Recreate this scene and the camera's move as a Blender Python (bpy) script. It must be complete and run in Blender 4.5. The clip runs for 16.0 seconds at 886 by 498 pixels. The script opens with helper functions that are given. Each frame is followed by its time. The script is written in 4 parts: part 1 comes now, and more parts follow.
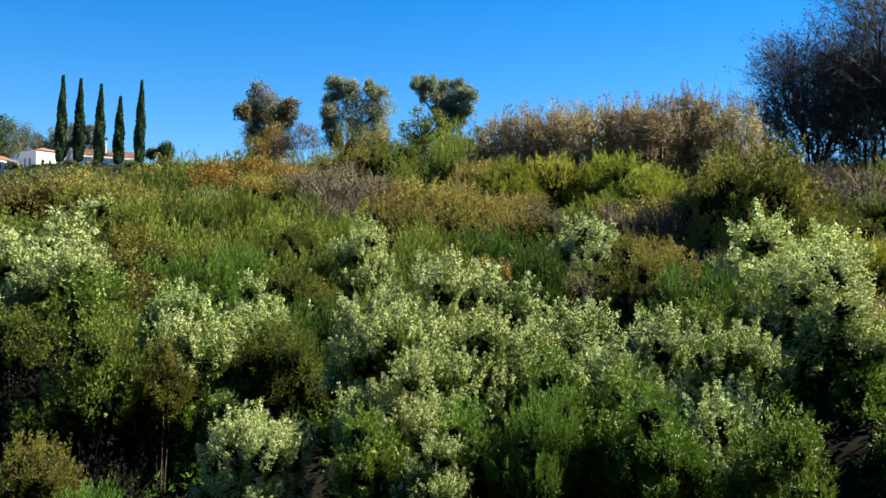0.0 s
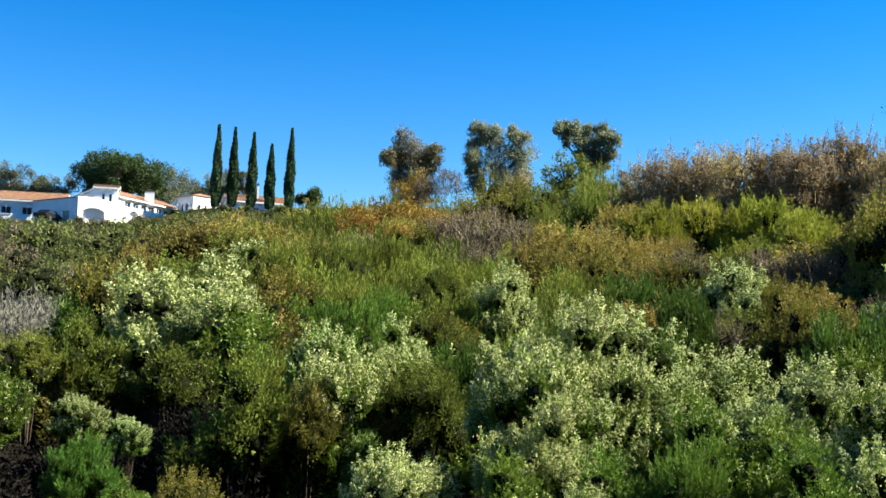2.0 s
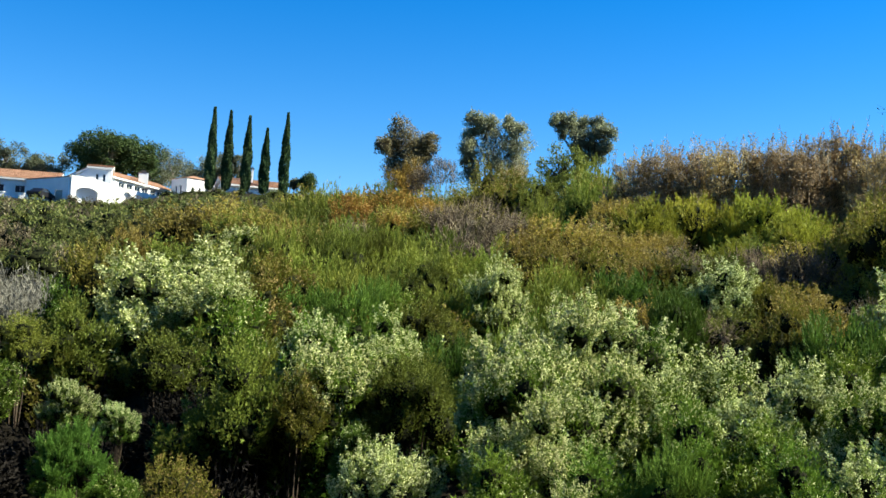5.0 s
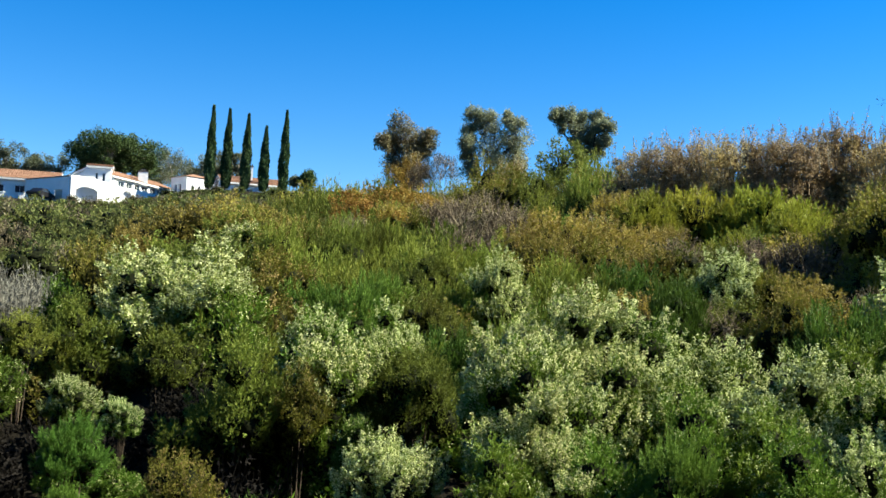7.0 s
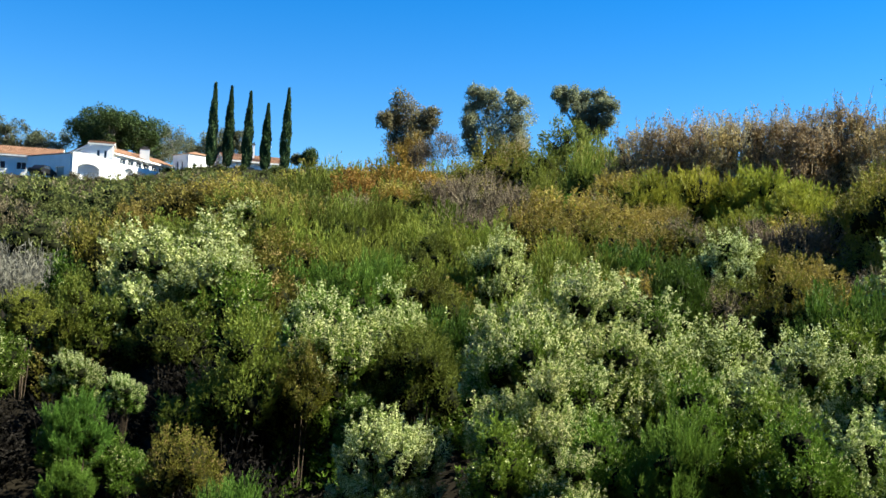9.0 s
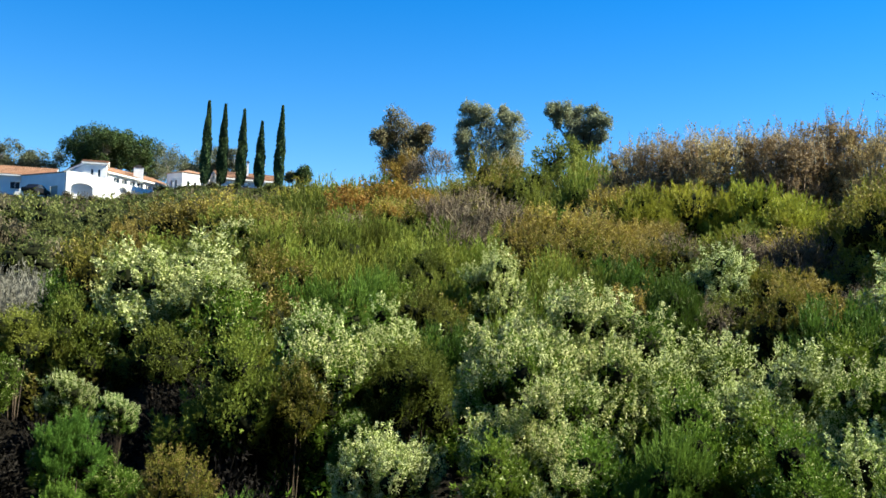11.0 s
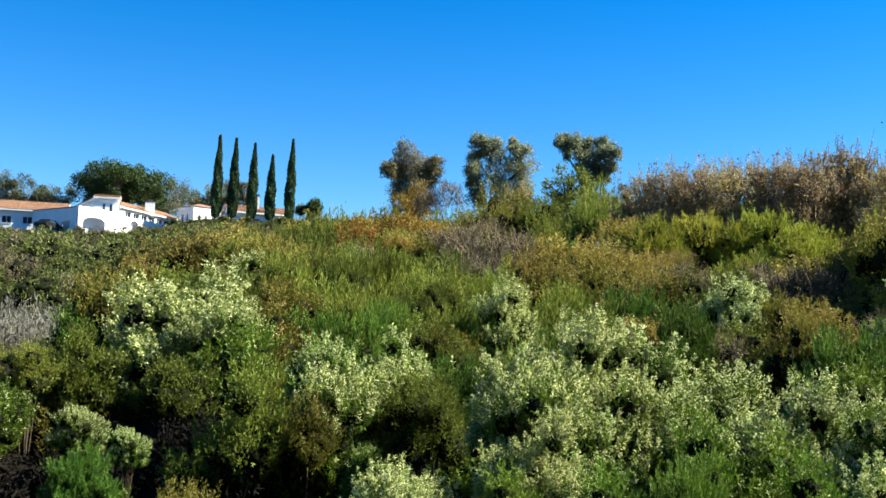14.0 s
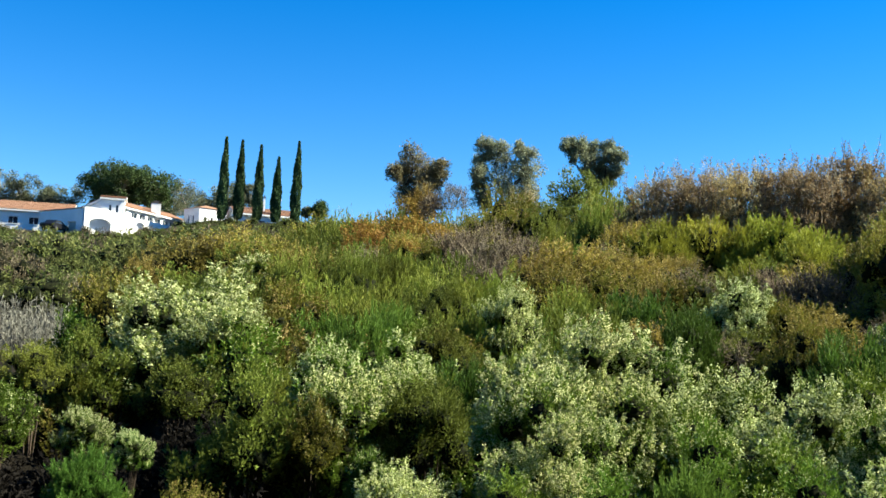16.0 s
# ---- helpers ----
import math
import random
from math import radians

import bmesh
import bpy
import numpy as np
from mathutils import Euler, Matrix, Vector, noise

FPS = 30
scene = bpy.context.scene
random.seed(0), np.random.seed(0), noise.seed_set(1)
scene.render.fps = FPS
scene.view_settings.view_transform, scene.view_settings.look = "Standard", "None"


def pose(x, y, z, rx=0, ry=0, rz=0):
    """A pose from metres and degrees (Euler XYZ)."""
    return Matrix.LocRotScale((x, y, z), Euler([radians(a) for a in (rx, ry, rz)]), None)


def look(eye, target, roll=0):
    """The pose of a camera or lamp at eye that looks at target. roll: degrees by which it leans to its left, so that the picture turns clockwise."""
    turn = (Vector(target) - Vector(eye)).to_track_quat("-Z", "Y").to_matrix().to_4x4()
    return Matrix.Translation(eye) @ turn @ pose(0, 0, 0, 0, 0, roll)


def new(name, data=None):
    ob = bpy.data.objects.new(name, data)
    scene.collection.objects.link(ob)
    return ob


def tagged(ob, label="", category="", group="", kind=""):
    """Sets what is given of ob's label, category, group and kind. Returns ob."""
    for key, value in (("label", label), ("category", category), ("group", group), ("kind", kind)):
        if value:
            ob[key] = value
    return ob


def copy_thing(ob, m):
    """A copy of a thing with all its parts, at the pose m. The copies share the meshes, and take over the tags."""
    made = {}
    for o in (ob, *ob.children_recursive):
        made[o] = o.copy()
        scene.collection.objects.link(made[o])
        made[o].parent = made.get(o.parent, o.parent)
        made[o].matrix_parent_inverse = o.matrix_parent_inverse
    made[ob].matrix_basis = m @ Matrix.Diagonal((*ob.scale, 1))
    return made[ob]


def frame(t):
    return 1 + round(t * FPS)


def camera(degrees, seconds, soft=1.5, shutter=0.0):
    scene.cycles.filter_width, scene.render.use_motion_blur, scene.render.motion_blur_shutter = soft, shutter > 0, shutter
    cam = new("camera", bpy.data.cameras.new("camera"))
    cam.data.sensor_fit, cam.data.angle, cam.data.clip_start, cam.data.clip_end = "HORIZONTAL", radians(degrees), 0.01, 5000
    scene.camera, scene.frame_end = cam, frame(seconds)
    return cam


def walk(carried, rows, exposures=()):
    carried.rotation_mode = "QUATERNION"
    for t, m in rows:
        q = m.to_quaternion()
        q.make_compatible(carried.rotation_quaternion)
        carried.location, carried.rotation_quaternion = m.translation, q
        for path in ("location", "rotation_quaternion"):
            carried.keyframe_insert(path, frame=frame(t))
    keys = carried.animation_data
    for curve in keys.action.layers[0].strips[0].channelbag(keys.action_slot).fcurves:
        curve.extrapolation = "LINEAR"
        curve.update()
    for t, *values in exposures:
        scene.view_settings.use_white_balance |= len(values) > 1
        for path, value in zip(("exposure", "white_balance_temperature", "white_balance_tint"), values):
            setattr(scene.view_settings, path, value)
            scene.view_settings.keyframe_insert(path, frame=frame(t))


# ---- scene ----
# ---------------------------------------------------------------- camera
cam = camera(45.5, 16.0, soft=1.55)
# seconds, x, y, z, pitch, roll, yaw
PATH = (
    (0.0, 0.018, -0.016, 1.594, 2.98, 0.16, -7.33),
    (0.5, 0.033, 0.006, 1.624, 4.63, 0.01, -4.90),
    (1.0, 0.005, -0.007, 1.636, 5.39, 0.44, -0.76),
    (1.5, 0.008, -0.019, 1.612, 6.26, 1.15, 1.22),
    (2.0, 0.011, -0.007, 1.587, 5.32, 1.15, 0.39),
    (2.5, 0.002, -0.001, 1.605, 5.76, 1.33, -0.28),
    (3.0, 0.004, 0.007, 1.598, 5.38, 1.83, -0.23),
    (3.5, -0.015, 0.015, 1.576, 4.75, 2.44, -0.66),
    (3.7, -0.021, 0.002, 1.593, 4.81, 2.68, -0.35),
    (5.8, 0.015, -0.016, 1.650, 4.39, 2.53, 0.03),
    (6.0, -0.006, -0.005, 1.641, 3.93, 2.59, -0.08),
    (6.5, 0.003, -0.010, 1.635, 4.13, 2.67, 0.23),
    (7.0, 0.000, -0.000, 1.600, 4.50, 2.00, 0.00),
    (7.5, -0.005, 0.008, 1.589, 4.26, 2.07, 0.11),
    (8.0, -0.003, 0.018, 1.612, 4.22, 2.17, 0.06),
    (8.2, -0.012, 0.015, 1.605, 3.70, 2.07, 0.09),
    (10.3, -0.006, -0.012, 1.590, 3.24, 2.70, -0.05),
    (10.5, 0.001, -0.003, 1.610, 3.24, 2.33, 0.03),
    (11.0, 0.001, -0.007, 1.601, 4.25, 1.84, -0.22),
    (11.5, -0.001, 0.008, 1.599, 3.49, 2.31, -0.29),
    (12.0, 0.004, 0.014, 1.612, 3.52, 2.13, -0.38),
    (12.5, -0.007, 0.016, 1.600, 3.44, 2.23, -0.21),
    (13.0, -0.006, 0.001, 1.618, 3.94, 2.32, 0.16),
    (13.5, -0.004, 0.004, 1.625, 4.49, 1.79, 0.40),
    (14.0, -0.005, -0.008, 1.598, 5.96, 1.49, 0.40),
    (14.3, -0.012, -0.006, 1.595, 5.66, 1.70, 0.38),
    (14.5, -0.015, -0.006, 1.594, 6.12, 1.87, 0.39),
    (15.0, -0.002, 0.003, 1.618, 5.14, 1.75, 0.54),
    (15.5, -0.001, 0.009, 1.616, 5.52, 1.73, 0.48),
    (16.0, 0.001, -0.002, 1.608, 6.11, 1.86, 0.70),
)
walk(cam, [(t, pose(x, y, z, 90 + p, 0, h) @ pose(0, 0, 0, 0, 0, r)) for t, x, y, z, p, r, h in PATH],
     exposures=tuple((t, e, 6420, 4.2) for t, e in ((0.0, 1.74), (0.6, 1.86), (1.0, 1.92), (1.5, 1.9), (2.5, 1.8), (3.0, 1.77), (7.0, 1.76), (11.0, 1.83), (16.0, 1.87))))

# ---------------------------------------------------------------- sky and sun
SUN_AZ, SUN_EL = 86.0, 37.0     # clockwise from the way the camera faces, and up, in degrees
world = bpy.data.worlds.new("sky")
scene.world = world
world.use_nodes = True
wn = world.node_tree.nodes
sky = wn.new("ShaderNodeTexSky")
sky.sky_type = "NISHITA"
sky.sun_disc = False
sky.sun_elevation = radians(SUN_EL)
sky.sun_rotation = radians(SUN_AZ)
sky.altitude, sky.air_density, sky.dust_density, sky.ozone_density = 200, 1.0, 0.0, 4.0
wn["Background"].inputs["Strength"].default_value = 0.058
deep = wn.new("ShaderNodeHueSaturation")      # the clear, polarised blue of a dry winter sky
deep.inputs["Hue"].default_value = 0.509
deep.inputs["Saturation"].default_value = 1.415
world.node_tree.links.new(sky.outputs["Color"], deep.inputs["Color"])
world.node_tree.links.new(deep.outputs["Color"], wn["Background"].inputs["Color"])

sun = new("sun", bpy.data.lights.new("sun", "SUN"))
sun.data.energy, sun.data.angle, sun.data.color = 5.0, radians(0.5), (1.0, 0.93, 0.77)
sa, se = radians(SUN_AZ), radians(SUN_EL)
sun_dir = Vector((math.sin(sa) * math.cos(se), math.cos(sa) * math.cos(se), math.sin(se)))
sun.matrix_world = look(sun_dir * 60, (0, 0, 0))

# ---------------------------------------------------------------- materials


def material(name):
    m = bpy.data.materials.new(name)
    m.use_nodes = True
    return m, m.node_tree.nodes, m.node_tree.links, m.node_tree.nodes["Principled BSDF"]


def ramp(nodes, stops):
    r = nodes.new("ShaderNodeValToRGB")
    el = r.color_ramp.elements
    while len(el) < len(stops):
        el.new(0.5)
    for e, (at, colour) in zip(el, stops):
        e.position, e.color = at, (*colour, 1)
    return r


def leaf_material(name, colours, rough=0.6, through_light=0.28, shift=0.25):
    """Small leaves: each leaf takes its own colour from a ramp, each plant its own shade of it."""
    m, n, k, b = material(name)
    geo, info = n.new("ShaderNodeNewGeometry"), n.new("ShaderNodeObjectInfo")
    mean = [sum(c[i] for c in colours) / len(colours) for i in range(3)]
    colours = [[m_ + 0.6 * (v - m_) for v, m_ in zip(c, mean)] for c in colours]
    r = ramp(n, [(i / max(1, len(colours) - 1), c) for i, c in enumerate(colours)])
    k.new(geo.outputs["Random Per Island"], r.inputs["Fac"])
    tc, tex = n.new("ShaderNodeTexCoord"), n.new("ShaderNodeTexNoise")
    tex.inputs["Scale"].default_value = 2.2
    k.new(tc.outputs["Object"], tex.inputs["Vector"])
    hsv = n.new("ShaderNodeHueSaturation")
    vary, mul = n.new("ShaderNodeMapRange"), n.new("ShaderNodeMath")
    vary.inputs["To Min"].default_value, vary.inputs["To Max"].default_value = 1 - shift, 1 + shift
    k.new(info.outputs["Random"], vary.inputs["Value"])
    patch = n.new("ShaderNodeMapRange")
    patch.inputs["From Min"].default_value, patch.inputs["From Max"].default_value = 0.3, 0.7
    patch.inputs["To Min"].default_value, patch.inputs["To Max"].default_value = 0.75, 1.25
    k.new(tex.outputs["Fac"], patch.inputs["Value"])
    mul.operation = "MULTIPLY"
    k.new(vary.outputs["Result"], mul.inputs[0])
    k.new(patch.outputs["Result"], mul.inputs[1])
    k.new(mul.outputs[0], hsv.inputs["Value"])
    k.new(r.outputs["Color"], hsv.inputs["Color"])
    spin, wrap, hue = n.new("ShaderNodeMath"), n.new("ShaderNodeMath"), n.new("ShaderNodeMapRange")
    spin.operation, wrap.operation = "MULTIPLY", "FRACT"
    spin.inputs[1].default_value = 17.3
    hue.inputs["To Min"].default_value, hue.inputs["To Max"].default_value = 0.483, 0.511
    k.new(info.outputs["Random"], spin.inputs[0])
    k.new(spin.outputs[0], wrap.inputs[0])
    k.new(wrap.outputs[0], hue.inputs["Value"])
    k.new(hue.outputs["Result"], hsv.inputs["Hue"])
    k.new(hsv.outputs["Color"], b.inputs["Base Color"])
    b.inputs["Roughness"].default_value = rough
    b.inputs["Specular IOR Level"].default_value = 0.08
    tr, mix = n.new("ShaderNodeBsdfTranslucent"), n.new("ShaderNodeMixShader")
    k.new(hsv.outputs["Color"], tr.inputs["Color"])
    mix.inputs["Fac"].default_value = through_light
    k.new(b.outputs[0], mix.inputs[1])
    k.new(tr.outputs[0], mix.inputs[2])
    k.new(mix.outputs[0], n["Material Output"].inputs["Surface"])
    return m


def rough_material(name, lo, hi, scale=6.0, rough=0.85, bump=0.3, fine=60.0, metal=0.0):
    """A matt surface with stains at one scale and grain at another."""
    m, n, k, b = material(name)
    tc = n.new("ShaderNodeTexCoord")
    big, small = n.new("ShaderNodeTexNoise"), n.new("ShaderNodeTexNoise")
    big.inputs["Scale"].default_value, big.inputs["Detail"].default_value = scale, 5
    small.inputs["Scale"].default_value, small.inputs["Detail"].default_value = fine, 3
    for t in (big, small):
        k.new(tc.outputs["Object"], t.inputs["Vector"])
    add = n.new("ShaderNodeMath")
    add.operation = "MULTIPLY_ADD"
    add.inputs[1].default_value = 0.35
    k.new(small.outputs["Fac"], add.inputs[0])
    k.new(big.outputs["Fac"], add.inputs[2])
    r = ramp(n, [(0.45, lo), (0.9, hi)])
    k.new(add.outputs[0], r.inputs["Fac"])
    k.new(r.outputs["Color"], b.inputs["Base Color"])
    b.inputs["Roughness"].default_value, b.inputs["Metallic"].default_value = rough, metal
    b.inputs["Specular IOR Level"].default_value = 0.5 if rough < 0.8 else 0.06
    bp = n.new("ShaderNodeBump")
    bp.inputs["Strength"].default_value, bp.inputs["Distance"].default_value = bump, 0.02
    k.new(add.outputs[0], bp.inputs["Height"])
    k.new(bp.outputs["Normal"], b.inputs["Normal"])
    return m


def plain(name, colour, rough=0.5, metal=0.0):
    m, n, k, b = material(name)
    b.inputs["Base Color"].default_value = (*colour, 1)
    b.inputs["Roughness"].default_value, b.inputs["Metallic"].default_value = rough, metal
    return m


BARK = rough_material("grey_brown_bark", (0.02, 0.015, 0.011), (0.07, 0.053, 0.038), 9)
BARK_PALE = rough_material("pale_bark", (0.2, 0.17, 0.13), (0.42, 0.37, 0.3), 5)
TWIG_DRY = leaf_material("dry_twigs", [(0.085, 0.066, 0.042), (0.14, 0.112, 0.072), (0.21, 0.175, 0.12)], 0.8, 0.0)
# near-black twig colour in place of the shade inside and under shrubs
TWIG_SHADE = leaf_material("shade_dark_twigs", [(0.004, 0.0036, 0.003), (0.008, 0.0068, 0.0054), (0.015, 0.0125, 0.01)], 0.8, 0.0)
TWIG_BARE = leaf_material("bare_tree_twigs", [(0.04, 0.032, 0.027), (0.07, 0.056, 0.048), (0.13, 0.108, 0.094)], 0.8, 0.0)
TWIG_PALE = leaf_material("bleached_stalks", [(0.12, 0.12, 0.092), (0.175, 0.175, 0.14), (0.24, 0.235, 0.195)], 0.8, 0.1)
L_COYOTE = leaf_material("coyote_brush_leaf", [(0.042, 0.088, 0.008), (0.07, 0.13, 0.013), (0.115, 0.18, 0.022), (0.17, 0.235, 0.042)])
STUCCO = rough_material("white_stucco", (0.74, 0.735, 0.72), (0.83, 0.825, 0.81), 0.8, 0.9, 0.2, 30)
TILE = rough_material("clay_roof_tile", (0.19, 0.105, 0.065), (0.3, 0.175, 0.115), 1.5, 0.85, 0.4, 14)
COPING = rough_material("grey_coping", (0.12, 0.11, 0.1), (0.22, 0.2, 0.18), 2, 0.9, 0.3)
FRAME = plain("white_window_frame", (0.75, 0.75, 0.73), 0.5)
DOOR = rough_material("beige_painted_door", (0.4, 0.37, 0.3), (0.5, 0.46, 0.38), 2, 0.7, 0.1)
GLASS = plain("dark_window_glass", (0.02, 0.03, 0.045), 0.06)
CAR_PAINT = plain("black_car_paint", (0.006, 0.006, 0.007), 0.4)
RUBBER = plain("black_rubber", (0.015, 0.015, 0.015), 0.9)
CHROME = plain("wheel_metal", (0.5, 0.5, 0.52), 0.3, 1.0)
IRON = rough_material("black_iron", (0.02, 0.02, 0.02), (0.06, 0.05, 0.045), 8, 0.6, 0.2)
L_TUFT = leaf_material("cream_tufts", [(0.44, 0.48, 0.19), (0.54, 0.58, 0.27), (0.66, 0.68, 0.37)], 0.8, 0.25, 0.15)
L_OLIVE = leaf_material("olive_leaf", [(0.085, 0.1, 0.013), (0.13, 0.14, 0.018), (0.185, 0.18, 0.03), (0.24, 0.22, 0.045)], shift=0.42)
L_OCHRE = leaf_material("ochre_tips", [(0.18, 0.14, 0.045), (0.25, 0.195, 0.065), (0.33, 0.265, 0.1)], 0.7, 0.2)
L_STRAW = leaf_material("ochre_leaf", [(0.145, 0.13, 0.02), (0.205, 0.178, 0.03), (0.265, 0.222, 0.045), (0.335, 0.28, 0.07)], shift=0.42)
L_PALE = leaf_material("pale_coyote_leaf", [(0.1, 0.15, 0.024), (0.17, 0.225, 0.045), (0.28, 0.33, 0.1)])
L_GREEN = leaf_material("fresh_green_leaf", [(0.048, 0.1, 0.014), (0.078, 0.145, 0.022), (0.115, 0.19, 0.032)], shift=0.42)
L_SAGE = leaf_material("sage_green_leaf", [(0.075, 0.105, 0.014), (0.125, 0.16, 0.024), (0.19, 0.22, 0.042)], shift=0.42)
L_LIME = leaf_material("yellow_green_leaf", [(0.17, 0.19, 0.02), (0.24, 0.26, 0.03), (0.31, 0.325, 0.05)])
L_ORANGE = leaf_material("orange_leaf", [(0.14, 0.12, 0.025), (0.21, 0.15, 0.028), (0.32, 0.19, 0.035), (0.24, 0.125, 0.035)])
L_TAN = leaf_material("tan_leaf", [(0.21, 0.15, 0.06), (0.31, 0.23, 0.095), (0.4, 0.31, 0.14), (0.5, 0.42, 0.25)])
L_HILL = leaf_material("hill_leaf", [(0.07, 0.095, 0.025), (0.11, 0.135, 0.038), (0.17, 0.185, 0.06)], through_light=0.3, shift=0.42)
L_HILL_DRY = leaf_material("dry_hill_leaf", [(0.1, 0.085, 0.05), (0.14, 0.12, 0.07), (0.19, 0.165, 0.1)], through_light=0.3, shift=0.4)
L_FAR = leaf_material("far_eucalyptus_leaf", [(0.07, 0.085, 0.05), (0.11, 0.125, 0.07), (0.16, 0.165, 0.09)])
L_GREY = leaf_material("olive_green_leaf", [(0.06, 0.085, 0.01), (0.095, 0.12, 0.016), (0.135, 0.16, 0.026), (0.165, 0.18, 0.045)], shift=0.42)
L_EUC = leaf_material("eucalyptus_leaf", [(0.15, 0.15, 0.075), (0.2, 0.195, 0.1), (0.27, 0.24, 0.13), (0.3, 0.22, 0.12)])
L_EUC_DARK = leaf_material("dark_eucalyptus_leaf", [(0.14, 0.165, 0.095), (0.2, 0.222, 0.13), (0.28, 0.29, 0.18)])
L_OAK = leaf_material("scrub_oak_leaf", [(0.1, 0.13, 0.025), (0.15, 0.185, 0.035), (0.22, 0.24, 0.06)])
L_CYPRESS = leaf_material("cypress_leaf", [(0.026, 0.056, 0.026), (0.048, 0.09, 0.036), (0.075, 0.12, 0.048)], 0.6, 0.2)
L_PINE = leaf_material("pine_needles", [(0.03, 0.06, 0.02), (0.055, 0.095, 0.028), (0.09, 0.135, 0.04)], 0.6, 0.15)
# near-black: the deep shade between the plumes is put into this colour
INNER_SHADE = rough_material("inner_shade", (0.004, 0.005, 0.002), (0.016, 0.019, 0.007), 7.0, 0.95, 0.8, 40.0)
# soil darker than real earth: the shade under the shrubs is in its colour
EARTH = rough_material("shade_dark_earth", (0.007, 0.006, 0.004), (0.022, 0.018, 0.012), 0.6, 0.95, 0.6, 9.0)

# ---------------------------------------------------------------- mesh helpers


def mesh_object(name, verts, faces, mat, parent=None, label="", kind=""):
    """verts: n x 3; faces: m x 3 or m x 4 indices (numpy)."""
    verts, faces = np.asarray(verts, np.float32), np.asarray(faces, np.int32)
    me = bpy.data.meshes.new(name)
    me.vertices.add(len(verts))
    me.vertices.foreach_set("co", verts.ravel())
    c = faces.shape[1]
    me.loops.add(faces.size)
    me.loops.foreach_set("vertex_index", faces.ravel())
    me.polygons.add(len(faces))
    me.polygons.foreach_set("loop_start", np.arange(0, faces.size, c, dtype=np.int32))
    me.update(calc_edges=True)
    me.materials.append(mat)
    ob = new(name, me)
    ob.parent = parent
    return tagged(ob, label=label, kind=kind)


def unit(v):
    return v / (np.linalg.norm(v, axis=-1, keepdims=True) + 1e-9)


def leaf_mesh(rng, P, D, length, width, fold=0.25, face=None, simple=False, stray=0.42):
    """Folded diamond leaves, or simple pointed ones, at P along D; face: the way their upper sides turn."""
    n = len(P)
    turn = unit(rng.normal(size=(n, 3)))
    if face is not None:
        turn = unit(face + turn * stray)
    side = unit(np.cross(D, turn))
    nor = np.cross(side, D)
    L = (length * rng.uniform(0.6, 1.3, n))[:, None]
    W = (width * rng.uniform(0.7, 1.3, n))[:, None]
    if simple:
        V = np.stack([P - side * W * 0.5, P + D * L, P + side * W * 0.5], 1).reshape(-1, 3)
        return V, np.arange(3 * n).reshape(n, 3)
    mid = P + D * L * 0.5 + nor * W * fold
    V = np.stack([P, mid + side * W * 0.5, P + D * L, mid - side * W * 0.5], 1).reshape(-1, 3)
    return V, np.arange(4 * n).reshape(n, 4)


def stick_mesh(A, B, ra, rb):
    """Three-sided tapered sticks from A to B."""
    A, B = np.asarray(A, float), np.asarray(B, float)
    n = len(A)
    d = unit(B - A)
    ref = np.where(np.abs(d[:, 2:3]) > 0.9, np.array([[1.0, 0, 0]]), np.array([[0, 0, 1.0]]))
    u = unit(np.cross(d, ref))
    v = np.cross(d, u)
    ra, rb = np.broadcast_to(ra, n)[:, None], np.broadcast_to(rb, n)[:, None]
    rings = []
    for P, r in ((A, ra), (B, rb)):
        for a in (0, 2.094, 4.189):
            rings.append(P + r * (u * math.cos(a) + v * math.sin(a)))
    V = np.stack(rings, 1).reshape(-1, 3)
    F = np.array([(0, 1, 4, 3), (1, 2, 5, 4), (2, 0, 3, 5)])[None] + 6 * np.arange(n)[:, None, None]
    return V, F.reshape(-1, 4)


def join(*meshes):
    off, V, F = 0, [], []
    for v, f in meshes:
        V.append(v), F.append(f + off)
        off += len(v)
    return np.concatenate(V), np.concatenate(F)


